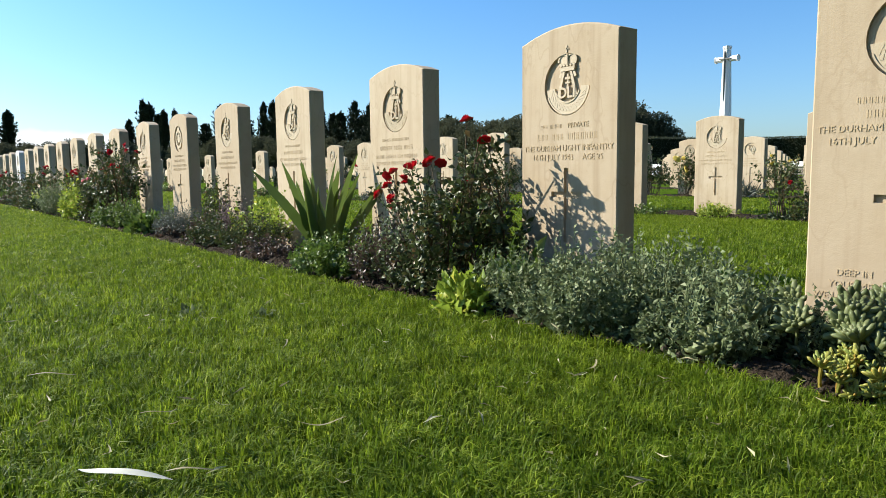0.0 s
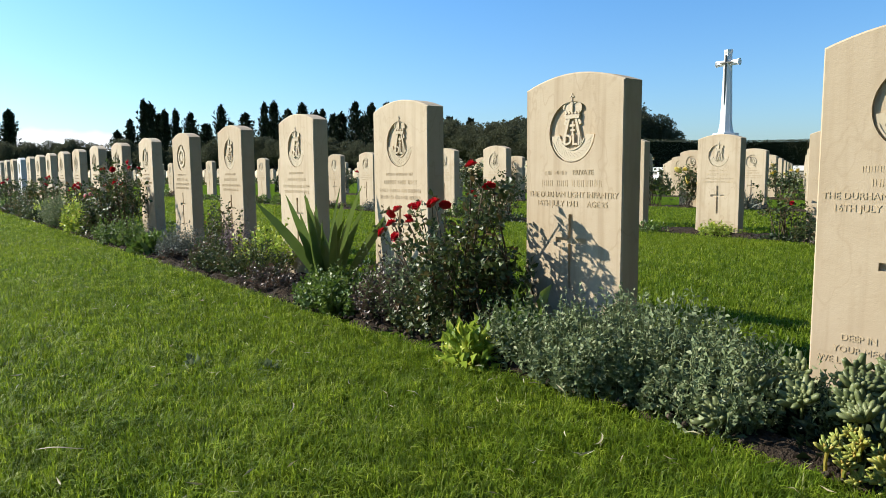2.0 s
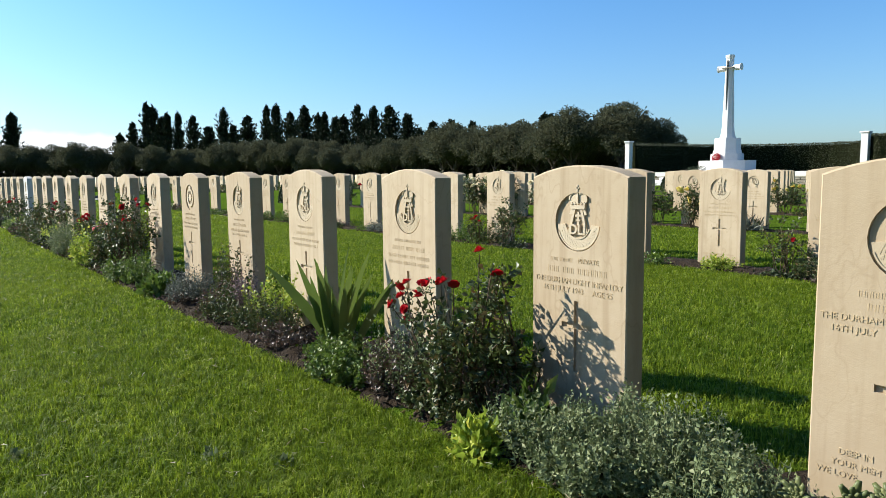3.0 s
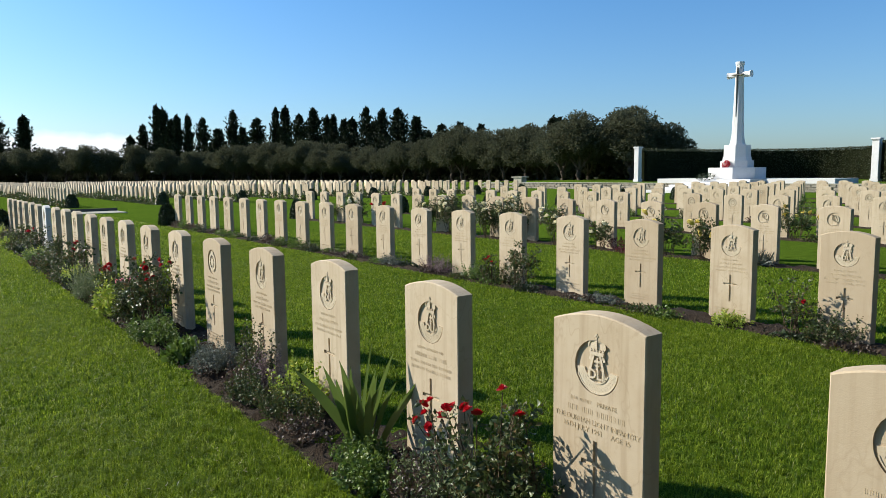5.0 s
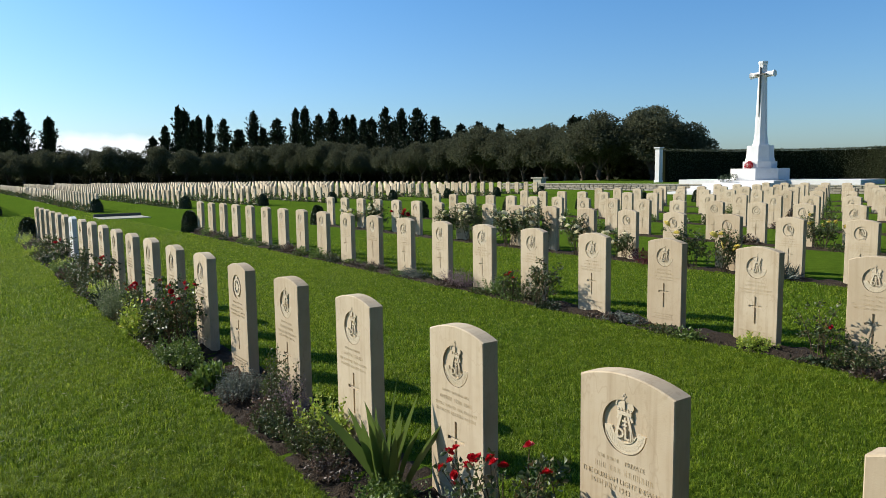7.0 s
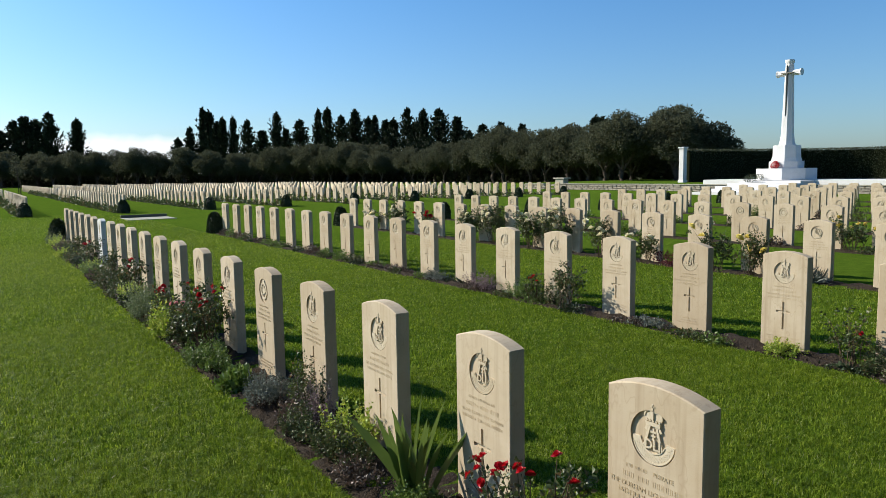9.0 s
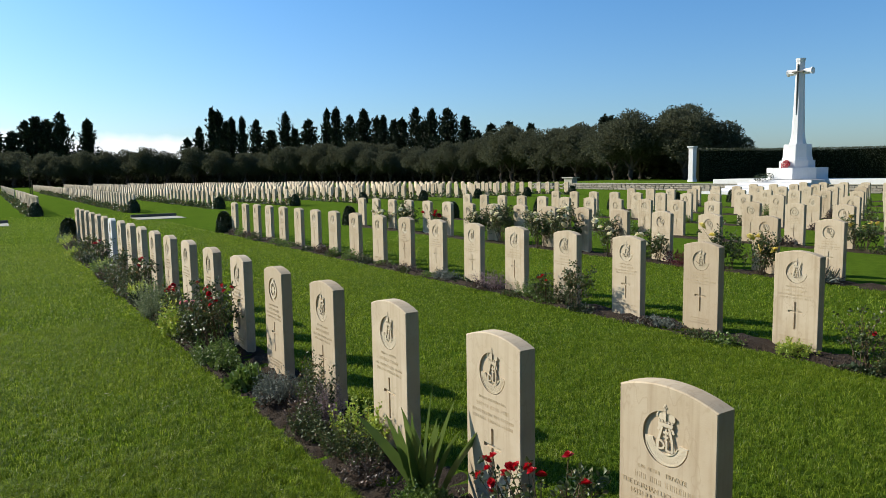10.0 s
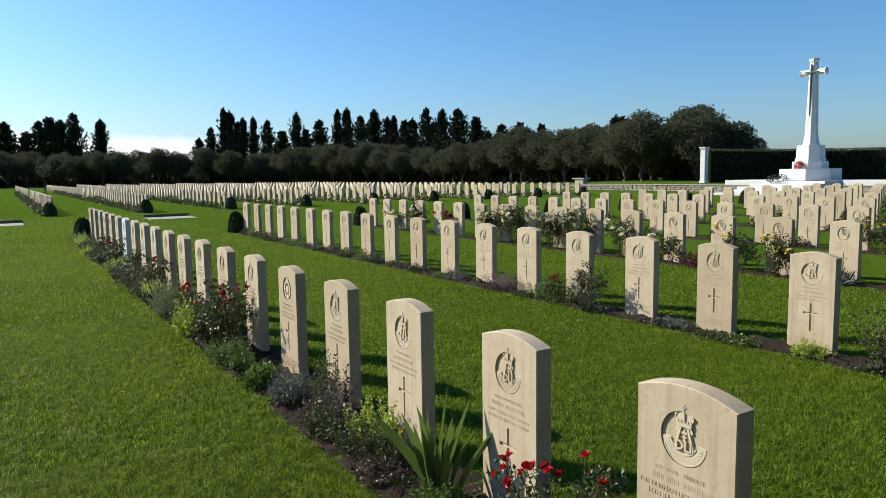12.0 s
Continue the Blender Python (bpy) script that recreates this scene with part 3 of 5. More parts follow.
def epitaph_inscription():
    """The stone beside the succulents: regiment and epitaph as far as they show."""
    bm = bmesh.new()
    rng = np.random.default_rng(78)
    word_bars(bm, rng, 0.518, 0.20, 0.014)
    word_bars(bm, rng, 0.490, 0.16, 0.017)
    add_text(bm, "THE DURHAM", W - 0.012, 0.455, 0.0205, align="LEFT")
    word_bars(bm, rng, 0.461, 0.19, 0.013, 0.115)
    add_text(bm, "16TH JULY", W - 0.035, 0.429, 0.0205, align="LEFT")
    word_bars(bm, rng, 0.435, 0.15, 0.013, 0.115)
    add_text(bm, "DEEP IN", W - 0.065, 0.150, 0.0205, align="LEFT")
    word_bars(bm, rng, 0.156, 0.14, 0.013, 0.14)
    add_text(bm, "YOUR MEM", W - 0.050, 0.124, 0.0205, align="LEFT")
    word_bars(bm, rng, 0.130, 0.11, 0.013, 0.115)
    add_text(bm, "WE LOVE", W - 0.020, 0.098, 0.0205, align="LEFT")
    word_bars(bm, rng, 0.104, 0.16, 0.013, 0.13)
    return bm


SLAB = slab_mesh()
SLAB_LIGHT = slab_mesh(circle=18)


def as_mesh(name, bm):
    data = bpy.data.meshes.new(name)
    bmesh.ops.recalc_face_normals(bm, faces=bm.faces)
    bm.to_mesh(data)
    bm.free()
    return data


BADGES = {"horn": as_mesh("emblem", bugle_badge()), "harp": as_mesh("emblem", harp_badge()), "fern": as_mesh("emblem", fern_badge()), "wreath": as_mesh("emblem", scroll_badge())}
TEXTS = [as_mesh("inscription", worn_inscription(900 + i)) for i in range(4)]
TEXT_NEAR = as_mesh("inscription", near_inscription())
TEXT_EPITAPH = as_mesh("inscription", epitaph_inscription())
for data in BADGES.values():
    data.materials.append(M_BADGE)
for data in (*TEXTS, TEXT_NEAR, TEXT_EPITAPH):
    data.materials.append(M_LETTER)
for data in (SLAB, SLAB_LIGHT):
    data.materials.append(M_STONE)
SLAB_NEW = SLAB_LIGHT.copy()
SLAB_NEW.materials.clear()
SLAB_NEW.materials.append(M_STONE_WHITE)


def headstone(x, y, slab, badge, text, label, group, rng):
    ob = thing("headstone", x + rng.normal(0, 0.003), y + rng.normal(0, 0.004), rng.normal(0, 0.003), label, "headstone", group, rng.normal(0, 0.35))
    for name, data in (("slab", slab), ("emblem", BADGES[badge]), ("inscription", text)):
        if data is not None:
            piece = new(name, data)
            piece.parent = ob
    return ob


def build_near_plot():
    rng = np.random.default_rng(12)
    kinds = [("horn",), ("horn",), ("harp",), ("fern", "wreath", "horn")]
    for k in range(9):
        for i, y in enumerate(stone_ys(k, 0.3 * ROW_X[k] - 0.9)):
            n = round((y - FIRST[k]) / PITCH)
            badge = kinds[min(k, 3)][int(rng.integers(0, len(kinds[min(k, 3)])))]
            slab, text = (SLAB if y < 6 and k < 2 else SLAB_LIGHT), TEXTS[int(rng.integers(0, 4))]
            label = "weathered cream limestone headstone with bowed top and carved badge"
            if k == 0 and n == 0:
                text, label = TEXT_NEAR, "cream limestone headstone with horn badge, shadowed by rose leaves"
            elif k == 0 and n == -1:
                text, label = TEXT_EPITAPH, "cream limestone headstone with epitaph, standing behind grey succulents"
            elif k == 0 and n == 4:
                badge = "wreath"
            elif k == 0 and n == 13:
                slab, label = SLAB_NEW, "newly replaced white headstone among cream ones"
            elif k == 2:
                label = "cream limestone headstone with carved harp badge among roses"
            headstone(ROW_X[k], y, slab, badge, text, label, "headstones of the near plot", rng)


build_near_plot()


def build_far_plot():
    """Rows beyond the crossing path. The first of each row are things, the rest one mass."""
    rng = np.random.default_rng(13)
    base = np.array([[x, y, z] for x in (0, T) for y, z in [(0, -0.03), (W, -0.03), (W, HC), (W * 0.75, HC + RISE * 0.75), (W / 2, HC + RISE), (W * 0.25, HC + RISE * 0.75), (0, HC)]])
    quads = [(i, (i + 1) % 7, 7 + (i + 1) % 7, 7 + i) for i in range(7)]
    tris = [(0, i + 1, i) for i in range(1, 6)] + [(7, 7 + i, 8 + i) for i in range(1, 6)]
    tris += [t for a, b, c, d in quads for t in ((a, b, c), (a, c, d))]
    tris = np.array(tris)
    verts, faces, count = [], [], 0
    for k in range(9):
        start = 33.45 + rng.normal(0, 0.1)
        end = 112 - 5.5 * max(0, k - 3)
        for i in range(int((end - start) / PITCH)):
            y = start + i * PITCH
            if k == 0 and 58 < y < 61:
                continue
            if i < 12:
                headstone(ROW_X[k], y, SLAB_LIGHT, "horn", None, "distant cream limestone headstone in a long row", "headstones of the far plot", rng)
            else:
                v = base + np.array([ROW_X[k] + rng.normal(0, 0.01), y + rng.normal(0, 0.01), rng.normal(0, 0.01)])
                verts.append(v)
                faces.append(tris + count * 14)
                count += 1
    ob = soup("far_headstones", np.concatenate(verts), np.concatenate(faces), M_STONE)
    tagged(ob, "many distant rows of pale limestone headstones", "headstones", "", "stuff")


build_far_plot()

# ================= memorial cross and its terrace =================
CX, CY = 42.0, 24.62


def build_cross():
    ob = thing("memorial_cross", CX, CY, 0.77, "tall white stone memorial cross on an octagonal stepped base", "memorial cross")
    bm = bmesh.new()
    prism(bm, octagon(0, 0, 0, 1.72), octagon(0, 0, 0.70, 1.72))
    part("base_tier", bm, M_CROSS, ob)
    bm = bmesh.new()
    prism(bm, octagon(0, 0, 0.70, 1.00), octagon(0, 0, 1.14, 1.00))
    part("base_tier", bm, M_CROSS, ob)
    bm = bmesh.new()
    prism(bm, octagon(0, 0, 1.14, 0.87), octagon(0, 0, 1.34, 0.85))
    part("base_tier", bm, M_CROSS, ob)
    bm = bmesh.new()
    prism(bm, octagon(0, 0, 1.34, 0.81), octagon(0, 0, 2.12, 0.78))
    part("plinth", bm, M_CROSS, ob)
    bm = bmesh.new()
    for z0, z1, r0, r1 in ((2.12, 2.30, 0.50, 0.44), (2.30, 2.75, 0.44, 0.37), (2.75, 7.05, 0.37, 0.235)):
        prism(bm, octagon(0, 0, z0, r0), octagon(0, 0, z1, r1))
    shaft = part("shaft", bm, M_CROSS, ob)
    bm = bmesh.new()
    prism(bm, octagon(0, 0, 7.05, 0.235), octagon(0, 0, 7.18, 0.275))
    prism(bm, octagon(0, 0, 7.18, 0.275), octagon(0, 0, 7.30, 0.275))
    part("cap", bm, M_CROSS, ob)
    for s in (-1, 1):
        bm = bmesh.new()
        a = [(p[1], s * 0.15, 6.50 + p[0]) for p in octagon(0, 0, 0, 0.18)]
        b = [(p[1], s * 0.66, 6.50 + p[0]) for p in octagon(0, 0, 0, 0.18)]
        c = [(p[1], s * 0.78, 6.50 + p[0]) for p in octagon(0, 0, 0, 0.225)]
        prism(bm, a, b)
        prism(bm, b, c)
        bmesh.ops.recalc_face_normals(bm, faces=bm.faces)
        part("arm", bm, M_CROSS, ob)
    bm = bmesh.new()
    f = -0.30
    prism(bm, [(f, -0.035, 3.9), (f - 0.05, 0, 3.9), (f, 0.035, 3.9)], [(f + 0.02, -0.07, 6.5), (f - 0.03, 0, 6.5), (f + 0.02, 0.07, 6.5)])
    prism(bm, [(f + 0.02, -0.07, 6.5), (f - 0.03, 0, 6.5), (f + 0.02, 0.07, 6.5)], [(f + 0.03, -0.05, 6.95), (f, 0, 6.95), (f + 0.03, 0.05, 6.95)])
    box(bm, f - 0.02, f + 0.14, -0.36, 0.36, 6.46, 6.53)
    bmesh.ops.recalc_face_normals(bm, faces=bm.faces)
    part("sword", bm, plain_material("dark bronze", (0.06, 0.055, 0.045), (0.12, 0.11, 0.085), 8.0, 0.5, 0.5), shaft, "dark bronze sword fixed to the shaft")


build_cross()


def wreath(x, y, z, r, tilt, red, turn, label):
    ob = thing("wreath", x, y, z, label, "wreath", "", turn)
    ob.matrix_basis = pose(x, y, z, 0, tilt, turn)
    rng = np.random.default_rng(int(r * 1000))
    n = 500
    a, u = rng.uniform(0, 6.283, n), unit(rng, n)
    c = np.stack([np.cos(a) * r, np.sin(a) * r, np.zeros(n)], 1) + u * 0.3 * r
    v, f = leaves(rng, c, u, 0.07, 0.7)
    soup("ring", v, f, M_RED if red else M_YEW, ob)
    bm = bmesh.new()
    bmesh.ops.create_cone(bm, cap_ends=True, segments=12, radius1=r * 0.35, radius2=r * 0.3, depth=0.06)
    part("centre", bm, M_YEW if not red else M_RED, ob)


wreath(CX - 1.10, CY + 0.10, 1.66, 0.19, -70, True, 0, "red poppy wreath leaning on the cross base")
wreath(CX - 2.3, CY + 0.75, 0.93, 0.42, -12, False, 0, "dark green laurel wreath lying on the white steps")


def build_terrace():
    bm = bmesh.new()
    box(bm, 41.05, 90, 10, 52, -0.1, 0.48)
    ob = part("terrace", bm, M_LAWN)
    tagged(ob, "raised grass terrace behind a low rubble wall", "terrace", "", "structure")
    bm = bmesh.new()
    box(bm, 41.6, 44.6, 18.4, 30.3, 0.0, 0.77, 0.02)
    ob = part("platform", bm, M_CROSS)
    tagged(ob, "white stone platform under the memorial cross", "platform", "", "structure")
    stairs = thing("steps", 37.0, CY, 0, "broad white stone steps up to the cross", "steps")
    stairs["kind"] = "structure"
    for i in range(5):
        bm = bmesh.new()
        box(bm, -1.6 + 1.05 * i, 4.05, -2.3, 2.1 - 0.12 * i, 0.15 * i, 0.15 * (i + 1), 0.012)
        part("step", bm, M_CROSS, stairs)


build_terrace()


def rubble_wall(x0, y0, x1, y1, height, seed):
    """A low retaining wall of rough stones with flat coping slabs."""
    rng = np.random.default_rng(seed)
    length = math.hypot(x1 - x0, y1 - y0)
    ob = thing("low_wall", x0, y0, 0, "low rubble stone wall with flat coping", "wall", "terrace walls", math.degrees(math.atan2(y1 - y0, x1 - x0)))
    ob["kind"] = "structure"
    bm = bmesh.new()
    box(bm, 0, length, -0.16, 0.16, -0.05, height - 0.06)
    part("core", bm, M_KERB, ob)
    shapes = []
    for _ in range(5):
        bm = bmesh.new()
        box(bm, -0.5, 0.5, -0.5, 0.5, -0.5, 0.5, 0.09)
        for v in bm.verts:
            v.co += Vector(rng.normal(0, 0.035, 3))
        data = bpy.data.meshes.new("stone")
        bm.to_mesh(data)
        bm.free()
        data.materials.append(M_RUBBLE)
        shapes.append(data)
    z = 0.0
    for course in range(3):
        h = (height - 0.07) / 3
        p = -rng.uniform(0, 0.3)
        while p < length:
            w = rng.uniform(0.3, 0.65)
            piece = new("stone", shapes[int(rng.integers(0, 5))])
            piece.parent = ob
            piece.matrix_basis = Matrix.LocRotScale((p + w / 2, 0, z + h / 2), None, (w - 0.03, 0.40, h - 0.015))
            p += w
        z += h
    p = 0.0
    while p < length:
        w = min(rng.uniform(0.8, 1.2), length - p)
        bm = bmesh.new()
        box(bm, p, p + w - 0.01, -0.24, 0.24, height - 0.06, height, 0.01)
        part("coping_slab", bm, M_PAVE, ob)
        p += w + 0.001


rubble_wall(40.9, 32.2, 40.9, 44.2, 0.50, 1)
rubble_wall(40.9, 45.6, 40.9, 48.0, 0.50, 2)
rubble_wall(40.7, 26.7, 40.7, 32.1, 0.50, 3)
rubble_wall(40.7, 12.0, 40.7, 21.8, 0.50, 4)


def build_lectern():
    ob = thing("stone_lectern", 42.2, 44.9, 0.47, "small pale stone register table by the wall gap", "stone table")
    bm = bmesh.new()
    box(bm, -0.3, 0.3, -0.5, 0.5, 0, 0.4, 0.02)
    part("pedestal", bm, M_PAVE, ob)
    bm = bmesh.new()
    box(bm, -0.4, 0.4, -0.7, 0.7, 0.4, 0.5, 0.02)
    part("top_slab", bm, M_PAVE, ob)


build_lectern()


def pillar(x, y):
    ob = thing("pillar", x, y, 0.47, "square white stone pillar ending the clipped hedge", "pillar", "hedge pillars")
    for name, r, z0, z1 in (("foot", 0.26, 0, 0.2), ("pier", 0.215, 0.2, 2.62), ("neck", 0.24, 2.62, 2.70), ("cap", 0.29, 2.70, 2.80)):
        bm = bmesh.new()
        box(bm, -r, r, -r, r, z0, z1, 0.02)
        part(name, bm, M_CROSS, ob)


pillar(46.7, 35.9)
pillar(49.2, 19.3)


def hedge(points, height, thick, seed, label):
    """A clipped hedge along a line: an inner body coloured near-black as inner shade, and a skin of small leaves."""
    rng = np.random.default_rng(seed)
    ob = thing("hedge", points[0][0], points[0][1], 0.3, label, "hedge", "hedges")
    bm = bmesh.new()
    o = Vector((points[0][0], points[0][1], 0))
    vs, fs, ns = [], [], []
    for (xa, ya), (xb, yb) in zip(points, points[1:]):
        d = Vector((xb - xa, yb - ya, 0))
        length = d.length
        d.normalize()
        nrm = Vector((-d.y, d.x, 0))
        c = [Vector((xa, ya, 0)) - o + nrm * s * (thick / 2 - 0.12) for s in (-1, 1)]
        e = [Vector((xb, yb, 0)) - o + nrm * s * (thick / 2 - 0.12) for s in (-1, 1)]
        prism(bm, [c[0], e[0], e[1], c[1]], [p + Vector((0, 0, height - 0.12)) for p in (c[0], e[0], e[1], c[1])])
        n = int(length * height * 300)
        t, z = rng.uniform(0, length, n), rng.uniform(0, height, n)
        s = rng.choice([-1.0, 1.0], n)
        top = rng.random(n) < 0.25
        off = np.where(top, rng.uniform(-1, 1, n), s) * thick / 2
        z = np.where(top, height - 0.05 + rng.normal(0, 0.02, n), z)
        base = np.array([xa - o.x, ya - o.y, 0])
        p = base + t[:, None] * np.array(d) + off[:, None] * np.array(nrm) + np.stack([np.zeros(n), np.zeros(n), z], 1) + rng.normal(0, 0.04, (n, 3))
        u = np.where(top[:, None], np.array([[0, 0, 1.0]]), s[:, None] * np.array(nrm))
        vs.append(p)
        ns.append(u)
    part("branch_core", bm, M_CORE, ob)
    v, f = leaves(rng, np.concatenate(vs), np.concatenate(ns), 0.10, 0.7, spread=0.9)
    soup("clipped_leaves", v, f, M_HEDGE, ob)


APSE = [(47.2 + 2.4 * a / 180 + 13.0 * math.sin(radians(a)), 27.5 + 8.3 * math.cos(radians(a))) for a in range(0, 181, 12)]
hedge(APSE, 2.75, 0.7, 31, "tall clipped dark green hedge curving behind the cross")
hedge([(49.4, 18.8), (50.2, 8.0)], 2.75, 1.0, 32, "tall clipped dark green hedge beyond the pillar")


def build_sky_blocker():
    """An unseen dark wall, added behind the first graves to block low sky light."""
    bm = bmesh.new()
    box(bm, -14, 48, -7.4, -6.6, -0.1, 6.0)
    tagged(part("sky_blocker", bm, M_CORE), "unseen dark wall added to block low sky light", "wall", "", "structure")


build_sky_blocker()


def build_paths():
    """The crossing walk between the plots: pale slabs with a raised kerb along the far side, its shaded face put into a
    dark colour.
    """
    for x0, x1, y0, y1 in ((4.35, 6.0, 26.9, 28.5), (-14.0, 0.42, 26.9, 28.5)):
        ob = thing("path", x0, y0, 0, "pale flagstone path across the lawn", "path", "paths")
        ob["kind"] = "structure"
        n = int((x1 - x0) / 1.15)
        w = (x1 - x0) / n
        bm = bmesh.new()
        box(bm, 0.006, w - 0.006, 0, y1 - y0, -0.03, 0.018, 0.006)
        data = bpy.data.meshes.new("flagstone")
        bm.to_mesh(data)
        bm.free()
        data.materials.append(M_PAVE)
        for i in range(n):
            piece = new("flagstone", data)
            piece.parent = ob
            piece.location = (w * i, 0, 0)
        bm = bmesh.new()
        box(bm, 0, x1 - x0, y1 - y0 + 0.01, y1 - y0 + 0.07, -0.03, 0.12, 0.01)
        part("kerb", bm, M_KERB, ob)


build_paths()

# ================= trees =================


def olive_proto(seed, tall):
    rng = np.random.default_rng(seed)
    ob = thing("olive_tree", 0, 0, 0, "old olive tree with grey green uneven crown", "tree", "olive trees")
    bm = bmesh.new()
    lumps = []
    for b in range(4):
        a = 6.283 * b / 4 + rng.uniform(-0.4, 0.4)
        r = tall * rng.uniform(0.16, 0.28)
        top = Vector((math.cos(a) * r, math.sin(a) * r, tall * rng.uniform(0.5, 0.62)))
        fork = Vector((rng.normal(0, 0.1), rng.normal(0, 0.1), tall * 0.17))
        mid = fork.lerp(top, 0.5) + Vector((rng.normal(0, 0.2), rng.normal(0, 0.2), 0.1))
        if b == 0:
            tube(bm, [(0, 0, -0.1), (rng.normal(0, 0.1), rng.normal(0, 0.1), tall * 0.09), fork], [0.34, 0.26, 0.22], 8)
        tube(bm, [fork, mid, top], [0.16, 0.10, 0.04])
        for _ in range(2):
            q = mid + Vector((rng.normal(0, 0.8), rng.normal(0, 0.8), rng.uniform(0.4, 1.2)))
            tube(bm, [mid, mid.lerp(q, 0.6), q], [0.07, 0.05, 0.02], 5)
            lumps.append((q, rng.uniform(0.12, 0.18) * tall))
        lumps.append((top, rng.uniform(0.17, 0.25) * tall))
    for b in range(22):
        a, e = rng.uniform(0, 6.283), rng.uniform(0.0, 1.0)
        r = tall * (0.40 - 0.26 * e * e) * rng.uniform(0.65, 1.05)
        lumps.append((Vector((math.cos(a) * r, math.sin(a) * r, tall * (0.36 + 0.52 * e))), tall * rng.uniform(0.08, 0.15)))
    lumps.append((Vector((0, 0, tall * 0.62)), tall * 0.24))
    part("trunk", bm, M_BARK, ob, smooth=True)
    cs, us = [], []
    for c, r in lumps:
        n = int(520 * (r / (0.15 * tall)) ** 2)
        u = unit(rng, n)
        f = rng.uniform(0.45, 1.0, n) ** 0.5 * (1 + 0.28 * np.sin(u[:, 0] * 7 + c.x * 3) * np.cos(u[:, 2] * 6 + c.y))
        cs.append(np.array(c) + u * (r * f)[:, None] * np.array([1.1, 1.1, 0.8]))
        us.append(u)
    v, f = leaves(rng, np.concatenate(cs), np.concatenate(us), 0.27, 0.42, spread=0.8)
    soup("crown", v, f, M_OLIVE, ob)
    return ob


def cypress_proto(seed, kind):
    """A dark upright conifer, 10 m tall before scaling: slim and pointed, or broad and ragged."""
    rng = np.random.default_rng(seed)
    ob = thing("cypress_tree", 0, 0, 0, "tall dark cypress with ragged pointed crown", "tree", "cypress trees")
    bm = bmesh.new()
    tube(bm, [(0, 0, -0.1), (0.05, 0, 4), (0, 0.05, 9.6)], [0.22, 0.14, 0.03], 7)
    part("trunk", bm, M_BARK, ob)
    cs, us = [], []
    for i in range(240):
        z = rng.uniform(0.04, 0.96) if i > 6 else 0.93
        wide = (1.65 if kind == "slim" else 2.8) * (1 - z) ** (0.85 if kind == "slim" else 0.75) * min(1, z * 5 + 0.35) + 0.02
        reach = wide * rng.uniform(0.45, 1.3) * (1.0 + 0.25 * math.sin(z * 23 + seed))
        a = rng.uniform(0, 6.283)
        rise = (rng.uniform(1.0, 2.2) if kind == "slim" else rng.uniform(0.3, 1.3)) * reach
        if i <= 6:
            reach, rise = 0.05 * i / 6, rng.uniform(0.2, 0.9)
        n = 20
        t = rng.uniform(0.05, 1.0, n)
        fat = (0.24 * (1 - z) + 0.05) * (1.05 - t)[:, None]
        cs.append(np.stack([reach * t * np.cos(a), reach * t * np.sin(a), z * 9.6 + rise * t * t], 1) + rng.normal(0, 1, (n, 3)) * fat)
        us.append(np.tile([math.cos(a) * 0.7, math.sin(a) * 0.7, 0.9], (n, 1)))
    c, u = np.concatenate(cs), np.concatenate(us)
    v, f = leaves(rng, c, u, 0.50, 0.38, spread=0.5)
    soup("crown", v, f, M_CYPRESS, ob)
    return ob


OLIVE_LINE = [(58, 41), (54, 48), (58, 58), (61, 70), (61, 84), (59, 100), (54, 118), (46, 134), (36, 146), (24, 156), (10, 166), (-6, 172), (-20, 176)]


def build_olives():
    rng = np.random.default_rng(21)
    protos = [olive_proto(100 + i, 7.0) for i in range(4)]
    spots = []
    for (xa, ya), (xb, yb) in zip(OLIVE_LINE, OLIVE_LINE[1:]):
        n = max(1, round(math.hypot(xb - xa, yb - ya) / 4.8))
        for i in range(n):
            f = i / n
            x, y = xa + (xb - xa) * f, ya + (yb - ya) * f
            spots.append((x + rng.normal(0, 0.7), y + rng.normal(0, 0.7)))
            spots.append((x + 6 + rng.normal(0, 1), y + 4.5 + rng.normal(0, 1)))
    for i, (x, y) in enumerate(spots):
        m = pose(x, y, 0.3 if 10 < y < 52 else 0, 0, 0, rng.uniform(0, 360))
        s = rng.uniform(0.86, 1.16) * (1.08 if 60 < y < 80 else 0.86 if 80 <= y < 112 and x > 50 else 1.0)
        p = protos[i % 4]
        if i < 4:
            p.matrix_basis = m @ Matrix.Diagonal((s, s, s, 1))
        else:
            q = copy_thing(p, m)
            q.scale = (s, s, s)


build_olives()

def build_undergrowth():
    """Dark low scrub under and behind the olive trees."""
    rng = np.random.default_rng(23)
    cs, us = [], []
    for k, ((xa, ya), (xb, yb)) in enumerate(zip(OLIVE_LINE, OLIVE_LINE[1:])):
        n = int(math.hypot(xb - xa, yb - ya) * 520)
        t = rng.random(n)
        h = 1.6 + 0.7 * np.sin(t * 19 + xa) + 0.4 * np.sin(t * 47 + ya)
        p = np.stack([xa + (xb - xa) * t + 9 + rng.normal(0, 1.2, n), ya + (yb - ya) * t + 7 + rng.normal(0, 1.2, n), np.maximum(h, 1.3) * (1.3 if k < 4 else 1.0) * rng.random(n)], 1)
        cs.append(p)
        us.append(unit(rng, n) + np.array([0, 0, 0.5]))
    v, f = leaves(rng, np.concatenate(cs), np.concatenate(us), 0.75, 0.6)
    tagged(soup("undergrowth", v, f, M_OLIVE), "dark scrub under the distant olive trees", "scrub", "", "stuff")


build_undergrowth()


